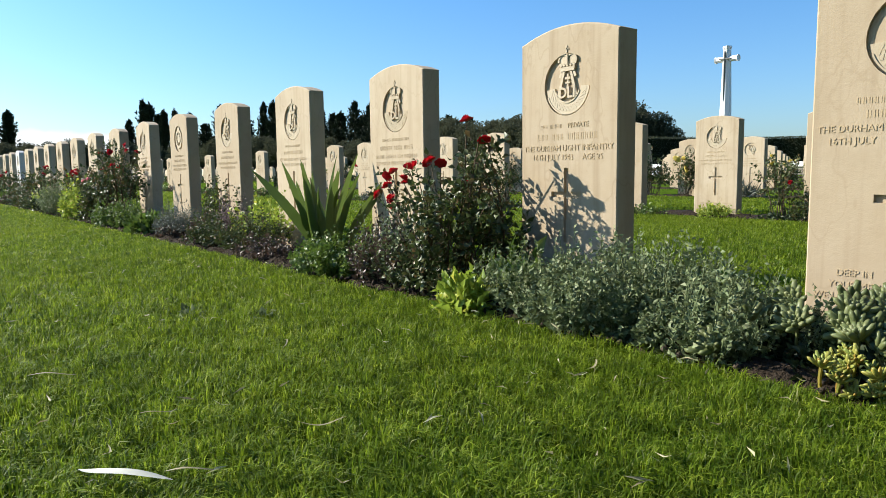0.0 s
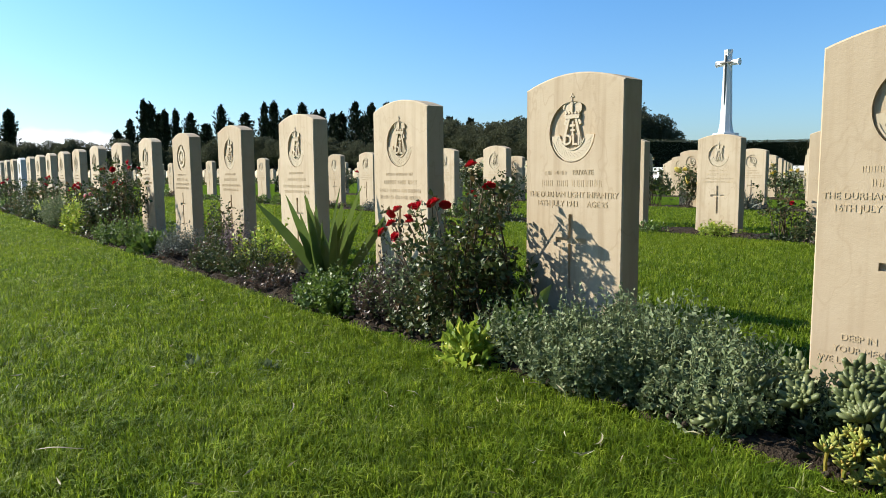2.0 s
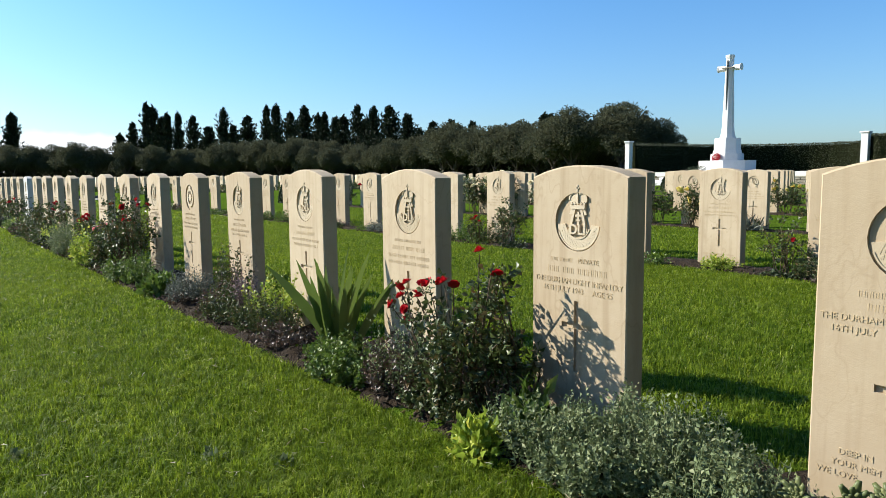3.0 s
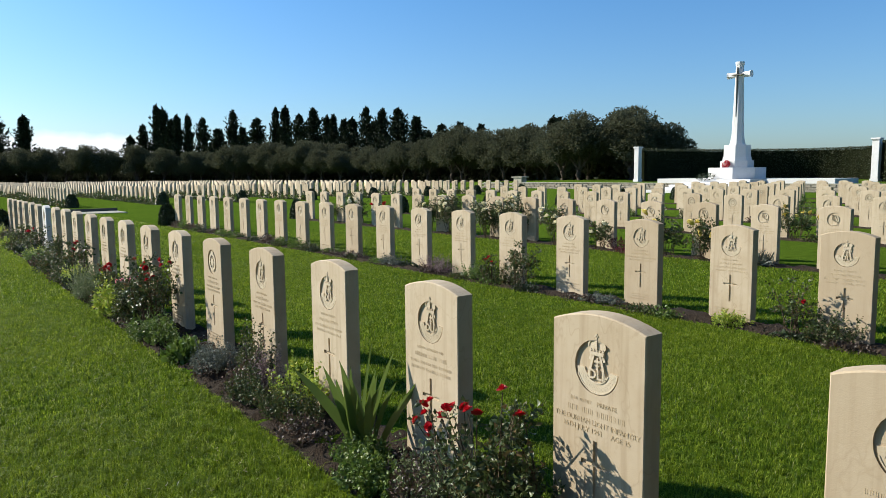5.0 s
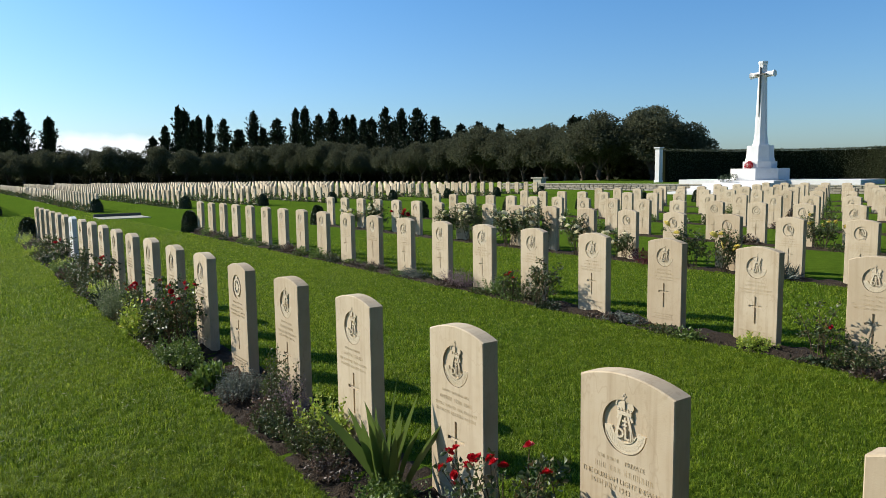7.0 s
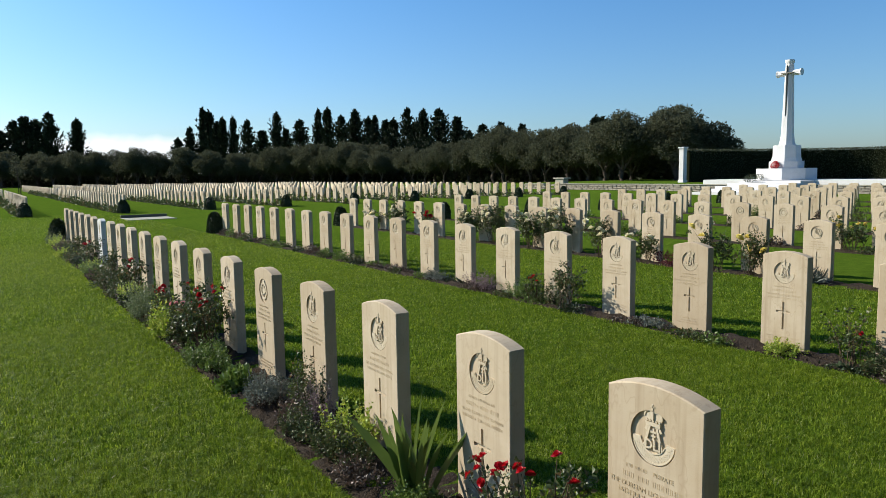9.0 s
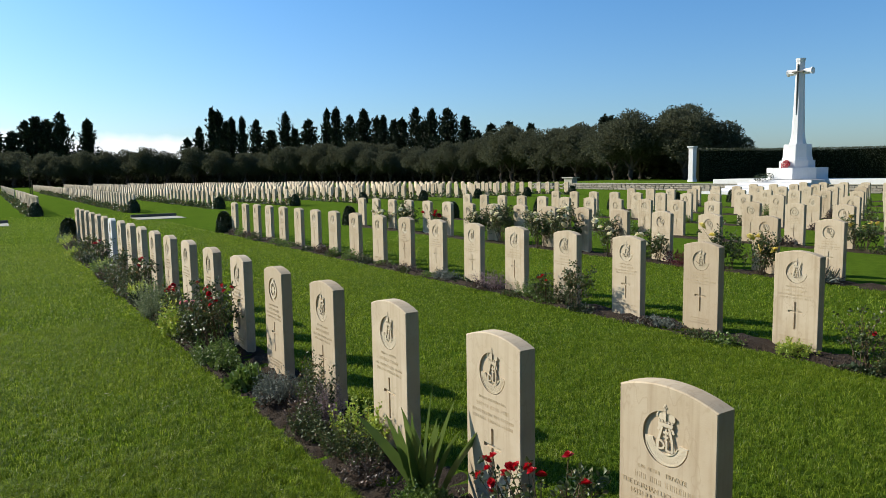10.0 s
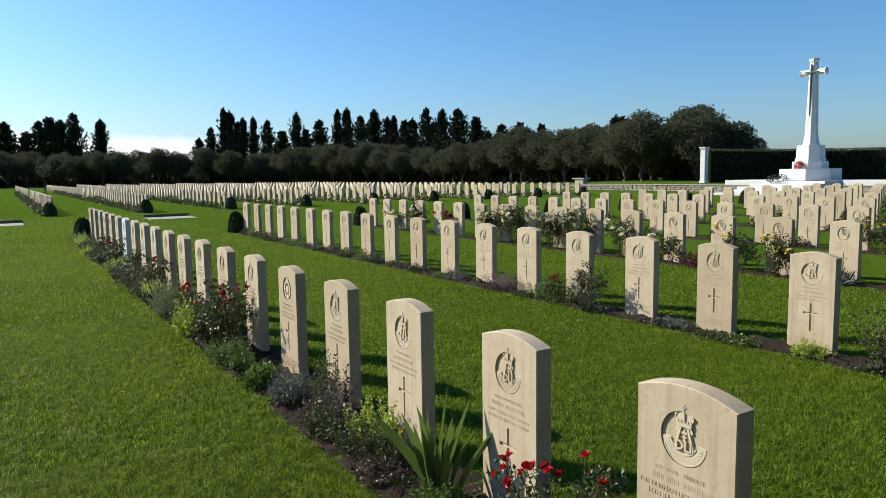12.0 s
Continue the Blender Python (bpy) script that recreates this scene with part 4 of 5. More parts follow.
def build_sapling():
    """A thin young tree tied to a stake among the far rows."""
    rng = np.random.default_rng(24)
    ob = thing("young_tree", 2.9, 67.0, 0, "thin young tree with sparse leaves tied to a stake", "tree")
    bm = bmesh.new()
    tube(bm, [(0, 0, -0.1), (0.03, 0.02, 1.6), (-0.05, 0, 3.5)], [0.05, 0.04, 0.012])
    pts = []
    for _ in range(14):
        z, a = rng.uniform(1.6, 3.3), rng.uniform(0, 6.283)
        q = Vector((math.cos(a) * 0.5, math.sin(a) * 0.5, z + 0.4))
        tube(bm, [(0, 0, z), q], [0.014, 0.005], 4)
        pts += [np.array(q) * f + np.array([0, 0, z]) * (1 - f) + rng.normal(0, 0.10, 3) for f in rng.uniform(0.4, 1.05, 24)]
    part("trunk", bm, M_BARK, ob)
    v, f = leaves(rng, np.array(pts), unit(rng, len(pts)), 0.14, 0.5)
    soup("crown", v, f, M_OLIVE, ob)
    bm = bmesh.new()
    tube(bm, [(0.15, 0, -0.1), (0.15, 0, 1.5)], [0.04, 0.035])
    part("stake", bm, M_TWIG, ob)


build_sapling()

CYPRESSES = [(48, 191, 15), (51, 189, 20), (52, 187, 19), (53, 184, 16), (54, 182, 17), (56, 180, 17), (58, 175, 16), (60, 170, 13), (62, 165, 17), (65, 158, 15), (67, 152, 17), (68, 149, 17), (69, 144, 15), (70, 139, 16), (71, 135, 14), (71, 132, 14), (72, 129, 13), (72, 126, 13)]
CYPRESSES += [(73, 122, 15), (73, 119, 12), (73, 116, 14), (74, 112, 14), (74, 106, 12), (73, 101, 9), (73, 97, 10), (73, 92, 10), (66, 64, 8.6), (65, 62, 8.3), (2, 230, 18), (7, 226, 15), (10, 224, 18), (12.5, 222, 19), (15, 221, 18), (18, 218, 20), (24, 213, 18), (-2, 233, 18), (63, 162, 13), (70, 83, 9), (45, 192, 12)]
BROAD = {0, 6, 7, 8, 9, 12, 13, 18, 20, 21, 23, 24, 28, 29, 30, 31, 32, 33}


def build_cypresses():
    rng = np.random.default_rng(22)
    slim = [cypress_proto(200 + i, "slim") for i in range(3)]
    broad = [cypress_proto(210 + i, "broad") for i in range(3)]
    used = set()
    for i, (x, y, h) in enumerate(CYPRESSES):
        p = (broad if i in BROAD else slim)[i % 3]
        m = pose(x, y, 0, 0, 0, rng.uniform(0, 360))
        k = h / 10
        wide = min(k, 1.25) * rng.uniform(0.9, 1.35) * (1.45 if x < 30 else 1.0)
        if p not in used:
            used.add(p)
            q = p
            q.matrix_basis = m
        else:
            q = copy_thing(p, m)
        q.scale = (wide, wide, k)


build_cypresses()

# ================= plants of the beds =================


def clump(name, x, y, rx, ry, h, count, size, material, label, category="shrub", seed=0, width=0.5, lumps=5, shell=0.5, z=0.0, stems=6, spread=0.7, upward=0.3, group=""):
    """A leafy mound with stems inside."""
    rng = np.random.default_rng(seed + 3000)
    ob = thing(name, x, y, z, label, category, group)
    p, u = blob_points(rng, count, rx, ry, h, shell, lumps)
    p[:, 2] = np.abs(p[:, 2])
    u = u + np.array([0, 0, upward])
    v, f = leaves(rng, p, u, size, width, spread=spread)
    soup("foliage", v, f, material, ob)
    if stems:
        bm = bmesh.new()
        for _ in range(stems):
            q = p[int(rng.integers(0, count))]
            tube(bm, [(q[0] * 0.15, q[1] * 0.15, -0.02), (q[0] * 0.6, q[1] * 0.6, q[2] * 0.6), tuple(q)], [0.005, 0.004, 0.002], 4)
        part("stem", bm, M_TWIG, ob)
    return ob


def sprig_mound(name, x, y, rx, ry, h, sprigs, per, size, material, label, category="shrub", seed=0, width=0.45, start=0.2, z=0.0, group="", foot=0.75):
    """A loose mound of many leafy stems that rise close together, with leaves in pairs along each and dark gaps between."""
    rng = np.random.default_rng(seed + 4000)
    ob = thing(name, x, y, z, label, category, group)
    a, r = rng.uniform(0, 6.283, sprigs), np.sqrt(rng.random(sprigs))
    lump = 1 + 0.22 * np.sin(3 * a + seed) * r + 0.16 * np.sin(7 * a + 5 * r + seed)
    end = np.stack([rx * r * np.cos(a) * lump, ry * r * np.sin(a) * lump, h * np.sqrt(1 - 0.82 * r * r) * lump * rng.uniform(0.6, 1.1, sprigs)], 1)
    root = end * np.array([foot, foot, 0]) + np.array([0, 0, -0.01])
    mid = root * 0.5 + end * 0.5 + np.stack([rng.normal(0, 0.02, sprigs), rng.normal(0, 0.02, sprigs), np.full(sprigs, 0.25 * h)], 1) * np.array([1, 1, 0.6])
    t = np.tile(np.linspace(start, 1.0, per), sprigs)[:, None]
    k = np.repeat(np.arange(sprigs), per)
    p = root[k] * (1 - t) ** 2 + 2 * mid[k] * t * (1 - t) + end[k] * t * t
    along = 2 * (mid[k] - root[k]) * (1 - t) + 2 * (end[k] - mid[k]) * t
    along /= np.linalg.norm(along, axis=1, keepdims=True) + 1e-9
    side = np.cross(along, unit(rng, len(p)))
    side /= np.linalg.norm(side, axis=1, keepdims=True) + 1e-9
    p[:, 2] = np.maximum(p[:, 2], 0.006)
    v, f = leaves(rng, p, side * (1.25 - 0.7 * t) + along * 0.35 + np.array([0, 0, 0.1]), size * (1.15 - 0.35 * t[:, 0]), width, spread=0.22)
    soup("foliage", v, f, material, ob)
    bm = bmesh.new()
    for i in range(0, sprigs, 2):
        tube(bm, [root[i], root[i] * 0.25 + mid[i] * 0.5 + end[i] * 0.25, end[i]], [0.0016, 0.0013, 0.0008], 3)
    part("stem", bm, material, ob)
    return ob


def bloom(parent, x, y, z, r, material, seed, label):
    """A rose: rings of cupped petals."""
    rng = np.random.default_rng(seed + 7000)
    verts, faces = [], []
    for ring, (n, rad, lift) in enumerate(((7, 1.0, 0.25), (6, 0.72, 0.55), (5, 0.45, 0.8), (3, 0.2, 0.95))):
        for i in range(n):
            a = 6.283 * (i + rng.uniform(-0.25, 0.25)) / n + ring
            d, s = np.array([math.cos(a), math.sin(a), 0]), np.array([-math.sin(a), math.cos(a), 0])
            w = rad * 0.62 + 0.1
            base = len(verts)
            verts += [np.array([0, 0, 0.0]), d * rad * 0.6 + s * w + np.array([0, 0, lift * 0.6]), d * rad + np.array([0, 0, lift]), d * rad * 0.6 - s * w + np.array([0, 0, lift * 0.6]), d * rad * 0.66 + np.array([0, 0, lift * 0.42])]
            faces += [(base, base + 1, base + 4), (base + 1, base + 2, base + 4), (base + 2, base + 3, base + 4), (base + 3, base, base + 4)]
    tilt = np.array(Euler((rng.normal(0, 0.5), rng.normal(-0.35, 0.5), rng.uniform(0, 6))).to_matrix())
    v = (np.array(verts) * r) @ tilt.T + np.array([x, y, z])
    return soup("bloom", v, np.array(faces), material, parent, label)


def rose_bush(x, y, h, spread, count, seed, blooms, material, label, leaf=0.035, lean=(0, 0), group="rose bushes", shoots=12, low=0.3):
    """Arching stems with side twigs; the leaves stand in fives along small stalks; blooms at tips. blooms: (dx, dy, z, radius)."""
    rng = np.random.default_rng(seed + 5000)
    ob = thing("rose_bush", x, y, 0, label, "rose bush", group)
    bm = bmesh.new()
    tips = [(b[0], b[1], b[2] - 0.01) for b in blooms]
    for i in range(shoots):
        a = rng.uniform(0, 6.283)
        r = spread * rng.uniform(0.3, 1.0)
        tips.append((r * math.cos(a) * 0.75 + lean[0], r * math.sin(a) + lean[1], h * rng.uniform(0.45, 1.0)))
    sites, ways = [], []
    for stem_no, (tx, ty, tz) in enumerate(tips):
        root = Vector((rng.normal(0, 0.03) + 0.25 * tx, rng.normal(0, 0.04) + 0.25 * ty, -0.02))
        tip = Vector((tx, ty, tz))
        mid = root.lerp(tip, 0.5) + Vector((rng.normal(0, 0.03), rng.normal(0, 0.03), 0.05))
        tube(bm, [root, mid, tip], [0.0045, 0.0035, 0.0016], 5)
        n = max(2, int(count / 5 / len(tips) * (0.45 if stem_no < len(blooms) else 1.2)))
        t = low + (1.0 - low) * np.sqrt(rng.random(n))[:, None]
        root, mid, tip = np.array(root), np.array(mid), np.array(tip)
        line = np.where(t < 0.5, root + (mid - root) * t * 2, mid + (tip - mid) * (t * 2 - 1))
        u = unit(rng, n) + np.array([-0.15, 0, 0.25])
        u /= np.linalg.norm(u, axis=1, keepdims=True)
        sites.append(line + u * (spread * 0.28 * rng.random(n) ** 2)[:, None])
        ways.append(u)
    part("stem", bm, M_TWIG, ob)
    c, u = np.concatenate(sites), np.concatenate(ways)
    side = np.cross(u, unit(rng, len(c)))
    side /= np.linalg.norm(side, axis=1, keepdims=True) + 1e-9
    centers, outs = [], []
    for along, across in ((0.5, 1), (0.5, -1), (1.2, 1), (1.2, -1), (1.6, 0)):
        centers.append(c + u * leaf * along)
        outs.append(side * across + u * (0.5 if across else 1.0))
    c, u = np.concatenate(centers), np.concatenate(outs)
    c[:, 2] = np.maximum(c[:, 2], 0.02)
    v, f = leaves(rng, c, u, leaf, 0.62, spread=0.3)
    soup("foliage", v, f, M_ROSE_LEAF, ob)
    for i, (bx, by, bz, br) in enumerate(blooms):
        bloom(ob, bx, by, bz, br, material, seed * 20 + i, "")
    return ob


def sword_plant(x, y, h, n, seed, label):
    """Long stiff strap leaves in a wide fan along the row, folded along the middle, the outer ones drooping."""
    rng = np.random.default_rng(seed + 8000)
    ob = thing("iris_plant", x, y, 0, label, "iris", "")
    for i in range(n):
        lean = -0.52 + 1.04 * (i + rng.uniform(-0.4, 0.4)) / (n - 1)
        length, w = h * rng.uniform(0.78, 1.1) * (1 + 0.25 * abs(lean)), rng.uniform(0.046, 0.068)
        d = Vector((rng.normal(-0.05, 0.28), lean, 0))
        droop = 0.15 * abs(lean)
        up = Vector((0, 0, 1)) * math.sqrt(max(0.12, 1 - 0.8 * lean * lean))
        s = Vector((1, 0, 0)).cross(d + up).normalized() * 0.5 + Vector((0.25, 0.8, 0)).normalized() * 0.6
        s.normalize()
        root = Vector((rng.normal(0, 0.025), rng.normal(0, 0.035), -0.01))
        bm = bmesh.new()
        rows = []
        for j in range(9):
            f = j / 8
            o = root + d * length * (0.25 * f + 0.75 * f ** 1.5) * 0.8 + up * length * (f - droop * f ** 2.2)
            o.z = max(o.z, 0.015 * f)
            ww = w * (0.7 + 0.75 * f - 1.44 * f ** 3) / 2 + 0.0008
            rows.append([bm.verts.new(o + s * ww + Vector((-ww * 0.4, 0, 0))), bm.verts.new(o), bm.verts.new(o - s * ww + Vector((-ww * 0.4, 0, 0)))])
        for r0, r1 in zip(rows, rows[1:]):
            for k in range(2):
                bm.faces.new((r0[k], r0[k + 1], r1[k + 1], r1[k]))
        part("leaf", bm, M_STRAP, ob, smooth=True)
    return ob


def rosette_patch(name, spots, size, material, seed, label, x, y, petals=22):
    """Fleshy rosettes: thick leaves in spirals, each rosette a part."""
    rng = np.random.default_rng(seed + 9000)
    ob = thing(name, x, y, 0, label, "succulent", "succulents")
    bmS = bmesh.new()
    for dx, dy, dz, k in spots:
        bm = bmesh.new()
        axis = Euler((rng.normal(0, 0.35), rng.normal(-0.5, 0.35), 0)).to_matrix().to_4x4()
        for i in range(petals):
            a, f = 2.4 * i, 1 - i / petals
            length = size * k * (0.45 + 0.55 * f)
            tilt = 1.45 - 0.85 * f
            m = Matrix.Translation((dx, dy, dz)) @ axis @ Matrix.Rotation(a, 4, "Z") @ Matrix.Rotation(-tilt, 4, "Y")
            made = bmesh.ops.create_uvsphere(bm, u_segments=6, v_segments=4, radius=1.0, matrix=m @ Matrix.Translation((length * 0.5, 0, 0)) @ Matrix.Diagonal((length * 0.52, length * 0.17, length * 0.12, 1)))
        part("rosette", bm, material, ob, smooth=True)
        tube(bmS, [(dx + 0.05, dy + 0.02, -0.02), (dx + 0.02, dy + 0.01, dz * 0.6), (dx, dy, dz)], [0.003, 0.003, 0.003], 4)
    part("stem", bmS, material, ob)
    return ob


def build_row_one():
    # beside the epitaph stone
    rng = np.random.default_rng(41)
    sprig_mound("catmint", 1.37, 1.02, 0.22, 0.40, 0.20, 1300, 14, 0.0185, M_SAGE, "low grey green catmint mound in front of a headstone", "catmint", 1, 0.5, 0.1, foot=0.9)
    # dark filler leaves, added to stand for the shade beneath the rosettes
    clump("shade_foliage", 1.37, 0.46, 0.20, 0.44, 0.12, 3600, 0.028, M_YEW, "dark low foliage added as the shade under the succulents", "shrub", 50, 0.5, 8, 0.4, stems=10)
    spots = [(-0.02, 0.20, 0.095, 1.0), (-0.08, 0.14, 0.085, 1.05), (-0.15, 0.17, 0.035, 1.15), (-0.08, 0.05, 0.090, 1.0), (-0.01, 0.09, 0.120, 0.9), (-0.02, -0.02, 0.115, 1.0), (-0.09, -0.06, 0.085, 0.9), (0.02, -0.11, 0.120, 1.05)]
    spots += [(a, b, 0.100 + 0.28 * a, rng.uniform(0.7, 1.05)) for a, b in zip(rng.uniform(-0.12, 0.10, 30), rng.uniform(-0.50, 0.02, 30))]
    rosette_patch("grey_succulent", spots, 0.056, M_SUCC, 1, "pale grey green succulent rosettes at the bed edge", 1.38, 0.56, 26)
    spots = [(rng.uniform(-0.06, 0.10), rng.uniform(-0.16, 0.13), rng.uniform(0.01, 0.07), rng.uniform(0.6, 1.1)) for _ in range(54)]
    rosette_patch("orange_succulent", spots, 0.030, M_SEDUM, 2, "green and orange tipped succulent at the bed edge", 1.22, 0.40, 14)
    clump("primrose", 1.19, 1.46, 0.11, 0.15, 0.16, 560, 0.036, M_LIME, "yellow green broad leaved plant with fading leaves", "bedding plant", 2, 0.5, 5, 0.2, stems=0, upward=0.8, spread=0.5)
    clump("broadleaf_plant", 1.36, 1.42, 0.10, 0.13, 0.20, 330, 0.058, M_GREEN, "fresh green broad leaved plant", "bedding plant", 3, 0.42, 4, 0.2, stems=0, upward=0.8, spread=0.5)
    # the big red rose
    red = [(0.0, 0.35, 0.37), (0.02, 0.33, 0.385), (0.0, 0.163, 0.408), (-0.01, 0.19, 0.40), (0.0, 0.076, 0.42), (0.02, 0.05, 0.41), (-0.02, 0.37, 0.305), (0.0, 0.316, 0.248), (-0.01, 0.225, 0.36), (0.01, 0.24, 0.345), (0.0, 0.315, 0.29), (0.0, 0.34, 0.335), (0.02, 0.12, 0.415), (0.0, -0.109, 0.54), (0.0, -0.193, 0.474)]
    rose_bush(1.41, 1.80, 0.36, 0.19, 1300, 1, [(a, b, c, 0.023) for a, b, c in red], M_RED, "red rose bush with dark leaves beside headstones", 0.026, (0.0, -0.09), shoots=18)
    rose_bush(1.44, 1.68, 0.50, 0.13, 800, 5, [], M_RED, "tall dark leaved rose shoots shading a headstone", 0.025, (0.0, 0.02), shoots=14)
    rose_bush(1.46, 1.57, 0.27, 0.10, 320, 6, [], M_RED, "dark leaved rose shoots beside a headstone", 0.025, shoots=7)
    sprig_mound("dark_shrub", 1.32, 1.78, 0.13, 0.20, 0.20, 130, 13, 0.022, M_ROSE_LEAF, "low dark green shrub under the roses", "shrub", 60, 0.55)
    sprig_mound("purple_plant", 1.33, 2.02, 0.13, 0.22, 0.22, 130, 13, 0.022, M_PURPLE, "low purple brown shrub under the roses", "shrub", 4, 0.5)
    sprig_mound("grey_shrub", 1.37, 2.05, 0.13, 0.20, 0.26, 110, 14, 0.021, M_SAGE, "small grey leaved shrub under the roses", "shrub", 52, 0.5)
    sprig_mound("cranesbill", 1.27, 2.32, 0.12, 0.20, 0.13, 270, 10, 0.020, M_GREEN, "low bright green ground cover at the bed edge", "ground cover", 5, 0.8)
    sprig_mound("cranesbill", 1.34, 2.52, 0.11, 0.16, 0.14, 220, 10, 0.020, M_GREEN, "low bright green ground cover beside the iris", "ground cover", 53, 0.8)
    sprig_mound("dark_shrub", 1.30, 3.00, 0.11, 0.18, 0.12, 80, 10, 0.022, M_PURPLE, "low dark purple plant beside the iris", "shrub", 55, 0.5)
    sprig_mound("dark_shrub", 1.30, 3.72, 0.12, 0.18, 0.18, 100, 11, 0.023, M_ROSE_LEAF, "low dark green shrub at the bed edge", "shrub", 56, 0.5)
    sword_plant(1.42, 2.63, 0.46, 19, 1, "iris clump with stiff sword shaped green leaves")
    sprig_mound("golden_shrub", 1.47, 3.36, 0.13, 0.24, 0.29, 80, 10, 0.028, M_LIME, "yellow green leafy shrub beside a headstone", "shrub", 6, 0.6, 0.4)
    sprig_mound("dark_shrub", 1.37, 3.28, 0.15, 0.32, 0.21, 190, 14, 0.021, M_ROSE_LEAF, "low dark green shrub at the bed edge", "shrub", 7, 0.5)
    sprig_mound("heather", 1.46, 3.84, 0.12, 0.17, 0.27, 90, 14, 0.018, M_MAUVE, "small shrub with pale mauve sprigs", "shrub", 8, 0.35)
    sprig_mound("dark_shrub", 1.50, 4.05, 0.11, 0.20, 0.36, 90, 14, 0.025, M_ROSE_LEAF, "dark green shrub between headstones", "shrub", 54, 0.55)
    sprig_mound("purple_plant", 1.38, 3.95, 0.12, 0.19, 0.15, 90, 10, 0.025, M_PURPLE, "low purple brown leafy plant", "bedding plant", 10, 0.6)
    sprig_mound("lavender_cotton", 1.36, 4.42, 0.15, 0.21, 0.20, 240, 14, 0.019, M_SILVER, "small silver grey cushion plant", "cushion plant", 9, 0.4)
    clump("purple_plant", 1.28, 4.38, 0.10, 0.17, 0.09, 500, 0.026, M_PURPLE, "low purple leaves under the silver cushion", "bedding plant", 61, 0.6, 5, 0.3)
    clump("broadleaf_plant", 1.30, 4.95, 0.17, 0.26, 0.20, 620, 0.055, M_GREEN, "low green plant with broad pale leaves", "bedding plant", 11, 0.55, 6, 0.25, stems=0, upward=0.7)
    sprig_mound("ground_cover", 1.29, 5.55, 0.17, 0.32, 0.22, 260, 12, 0.022, M_GREEN, "low bright green ground cover at the bed edge", "ground cover", 12, 0.65)
    red = [(-0.05 + rng.normal(0, 0.06), rng.uniform(-0.38, 0.34), rng.uniform(0.42, 0.62), 0.024) for _ in range(13)]
    rose_bush(1.42, 6.02, 0.58, 0.33, 2600, 2, red, M_RED, "tall red rose bush shading a headstone", 0.031)
    sprig_mound("golden_shrub", 1.27, 6.80, 0.16, 0.22, 0.36, 140, 12, 0.034, M_LIME, "yellow green leafy shrub in the bed", "shrub", 13, 0.6)
    red = [(-0.06, 0.05, 0.42, 0.034), (-0.08, 0.10, 0.39, 0.034), (-0.05, -0.02, 0.40, 0.032), (-0.02, 0.12, 0.43, 0.032)]
    clump("dark_shrub", 1.36, 6.45, 0.18, 0.40, 0.30, 2600, 0.028, M_ROSE_LEAF, "dense dark green shrub under the roses", "shrub", 57, 0.55, 8, 0.4)
    clump("dark_shrub", 1.34, 7.35, 0.17, 0.32, 0.26, 1800, 0.030, M_ROSE_LEAF, "dense dark green shrub in the bed", "shrub", 58, 0.55, 8, 0.4)
    rose_bush(1.34, 7.05, 0.40, 0.22, 900, 3, red, M_RED, "low bush with bright red double flowers", 0.034)
    pink = [(-0.04, 0.05, 0.36, 0.026), (-0.02, -0.1, 0.38, 0.026), (-0.06, 0.16, 0.34, 0.026)]
    rose_bush(1.34, 6.50, 0.36, 0.22, 900, 4, pink, M_PINK, "low bush with pink flowers", 0.032)
    sprig_mound("grey_bush", 1.31, 7.95, 0.22, 0.36, 0.40, 330, 16, 0.022, M_SAGE, "rounded grey green bush in the bed", "shrub", 14, 0.4)
    mats = [M_ROSE_LEAF, M_GREEN, M_SAGE, M_ROSE_LEAF, M_PURPLE, M_ROSE_LEAF, M_LIME, M_YEW]
    names = {M_ROSE_LEAF: "low dark green shrub in the bed", M_GREEN: "low green leafy plant in the bed", M_SAGE: "grey green bush in the bed", M_PURPLE: "low purple brown plant in the bed", M_LIME: "yellow green plant in the bed", M_YEW: "low very dark green shrub in the bed"}
    y = 8.5
    i = 0
    while y < 18.4:
        m = mats[int(rng.integers(0, len(mats)))]
        h = rng.uniform(0.15, 0.32)
        ry = rng.uniform(0.20, 0.38)
        sprig_mound("bed_plant", 1.33 + rng.normal(0, 0.04), y + ry * 0.7, rng.uniform(0.16, 0.22), ry, h, 90, 12, 0.036, m, names[m], "bedding plant", 100 + i, 0.5, group="bed plants")
        y += ry * 1.55
        i += 1
    for j, (yy, hh) in enumerate(((9.4, 0.5), (11.2, 0.46), (13.0, 0.48), (14.9, 0.44))):
        red = [(rng.normal(0, 0.06), rng.uniform(-0.2, 0.2), hh * rng.uniform(0.8, 1.0), 0.03) for _ in range(3)]
        rose_bush(1.42, yy, hh, 0.20, 420, 20 + j, red if j % 2 == 0 else [], M_RED, "rose bush with dark leaves in the bed", 0.042)


build_row_one()


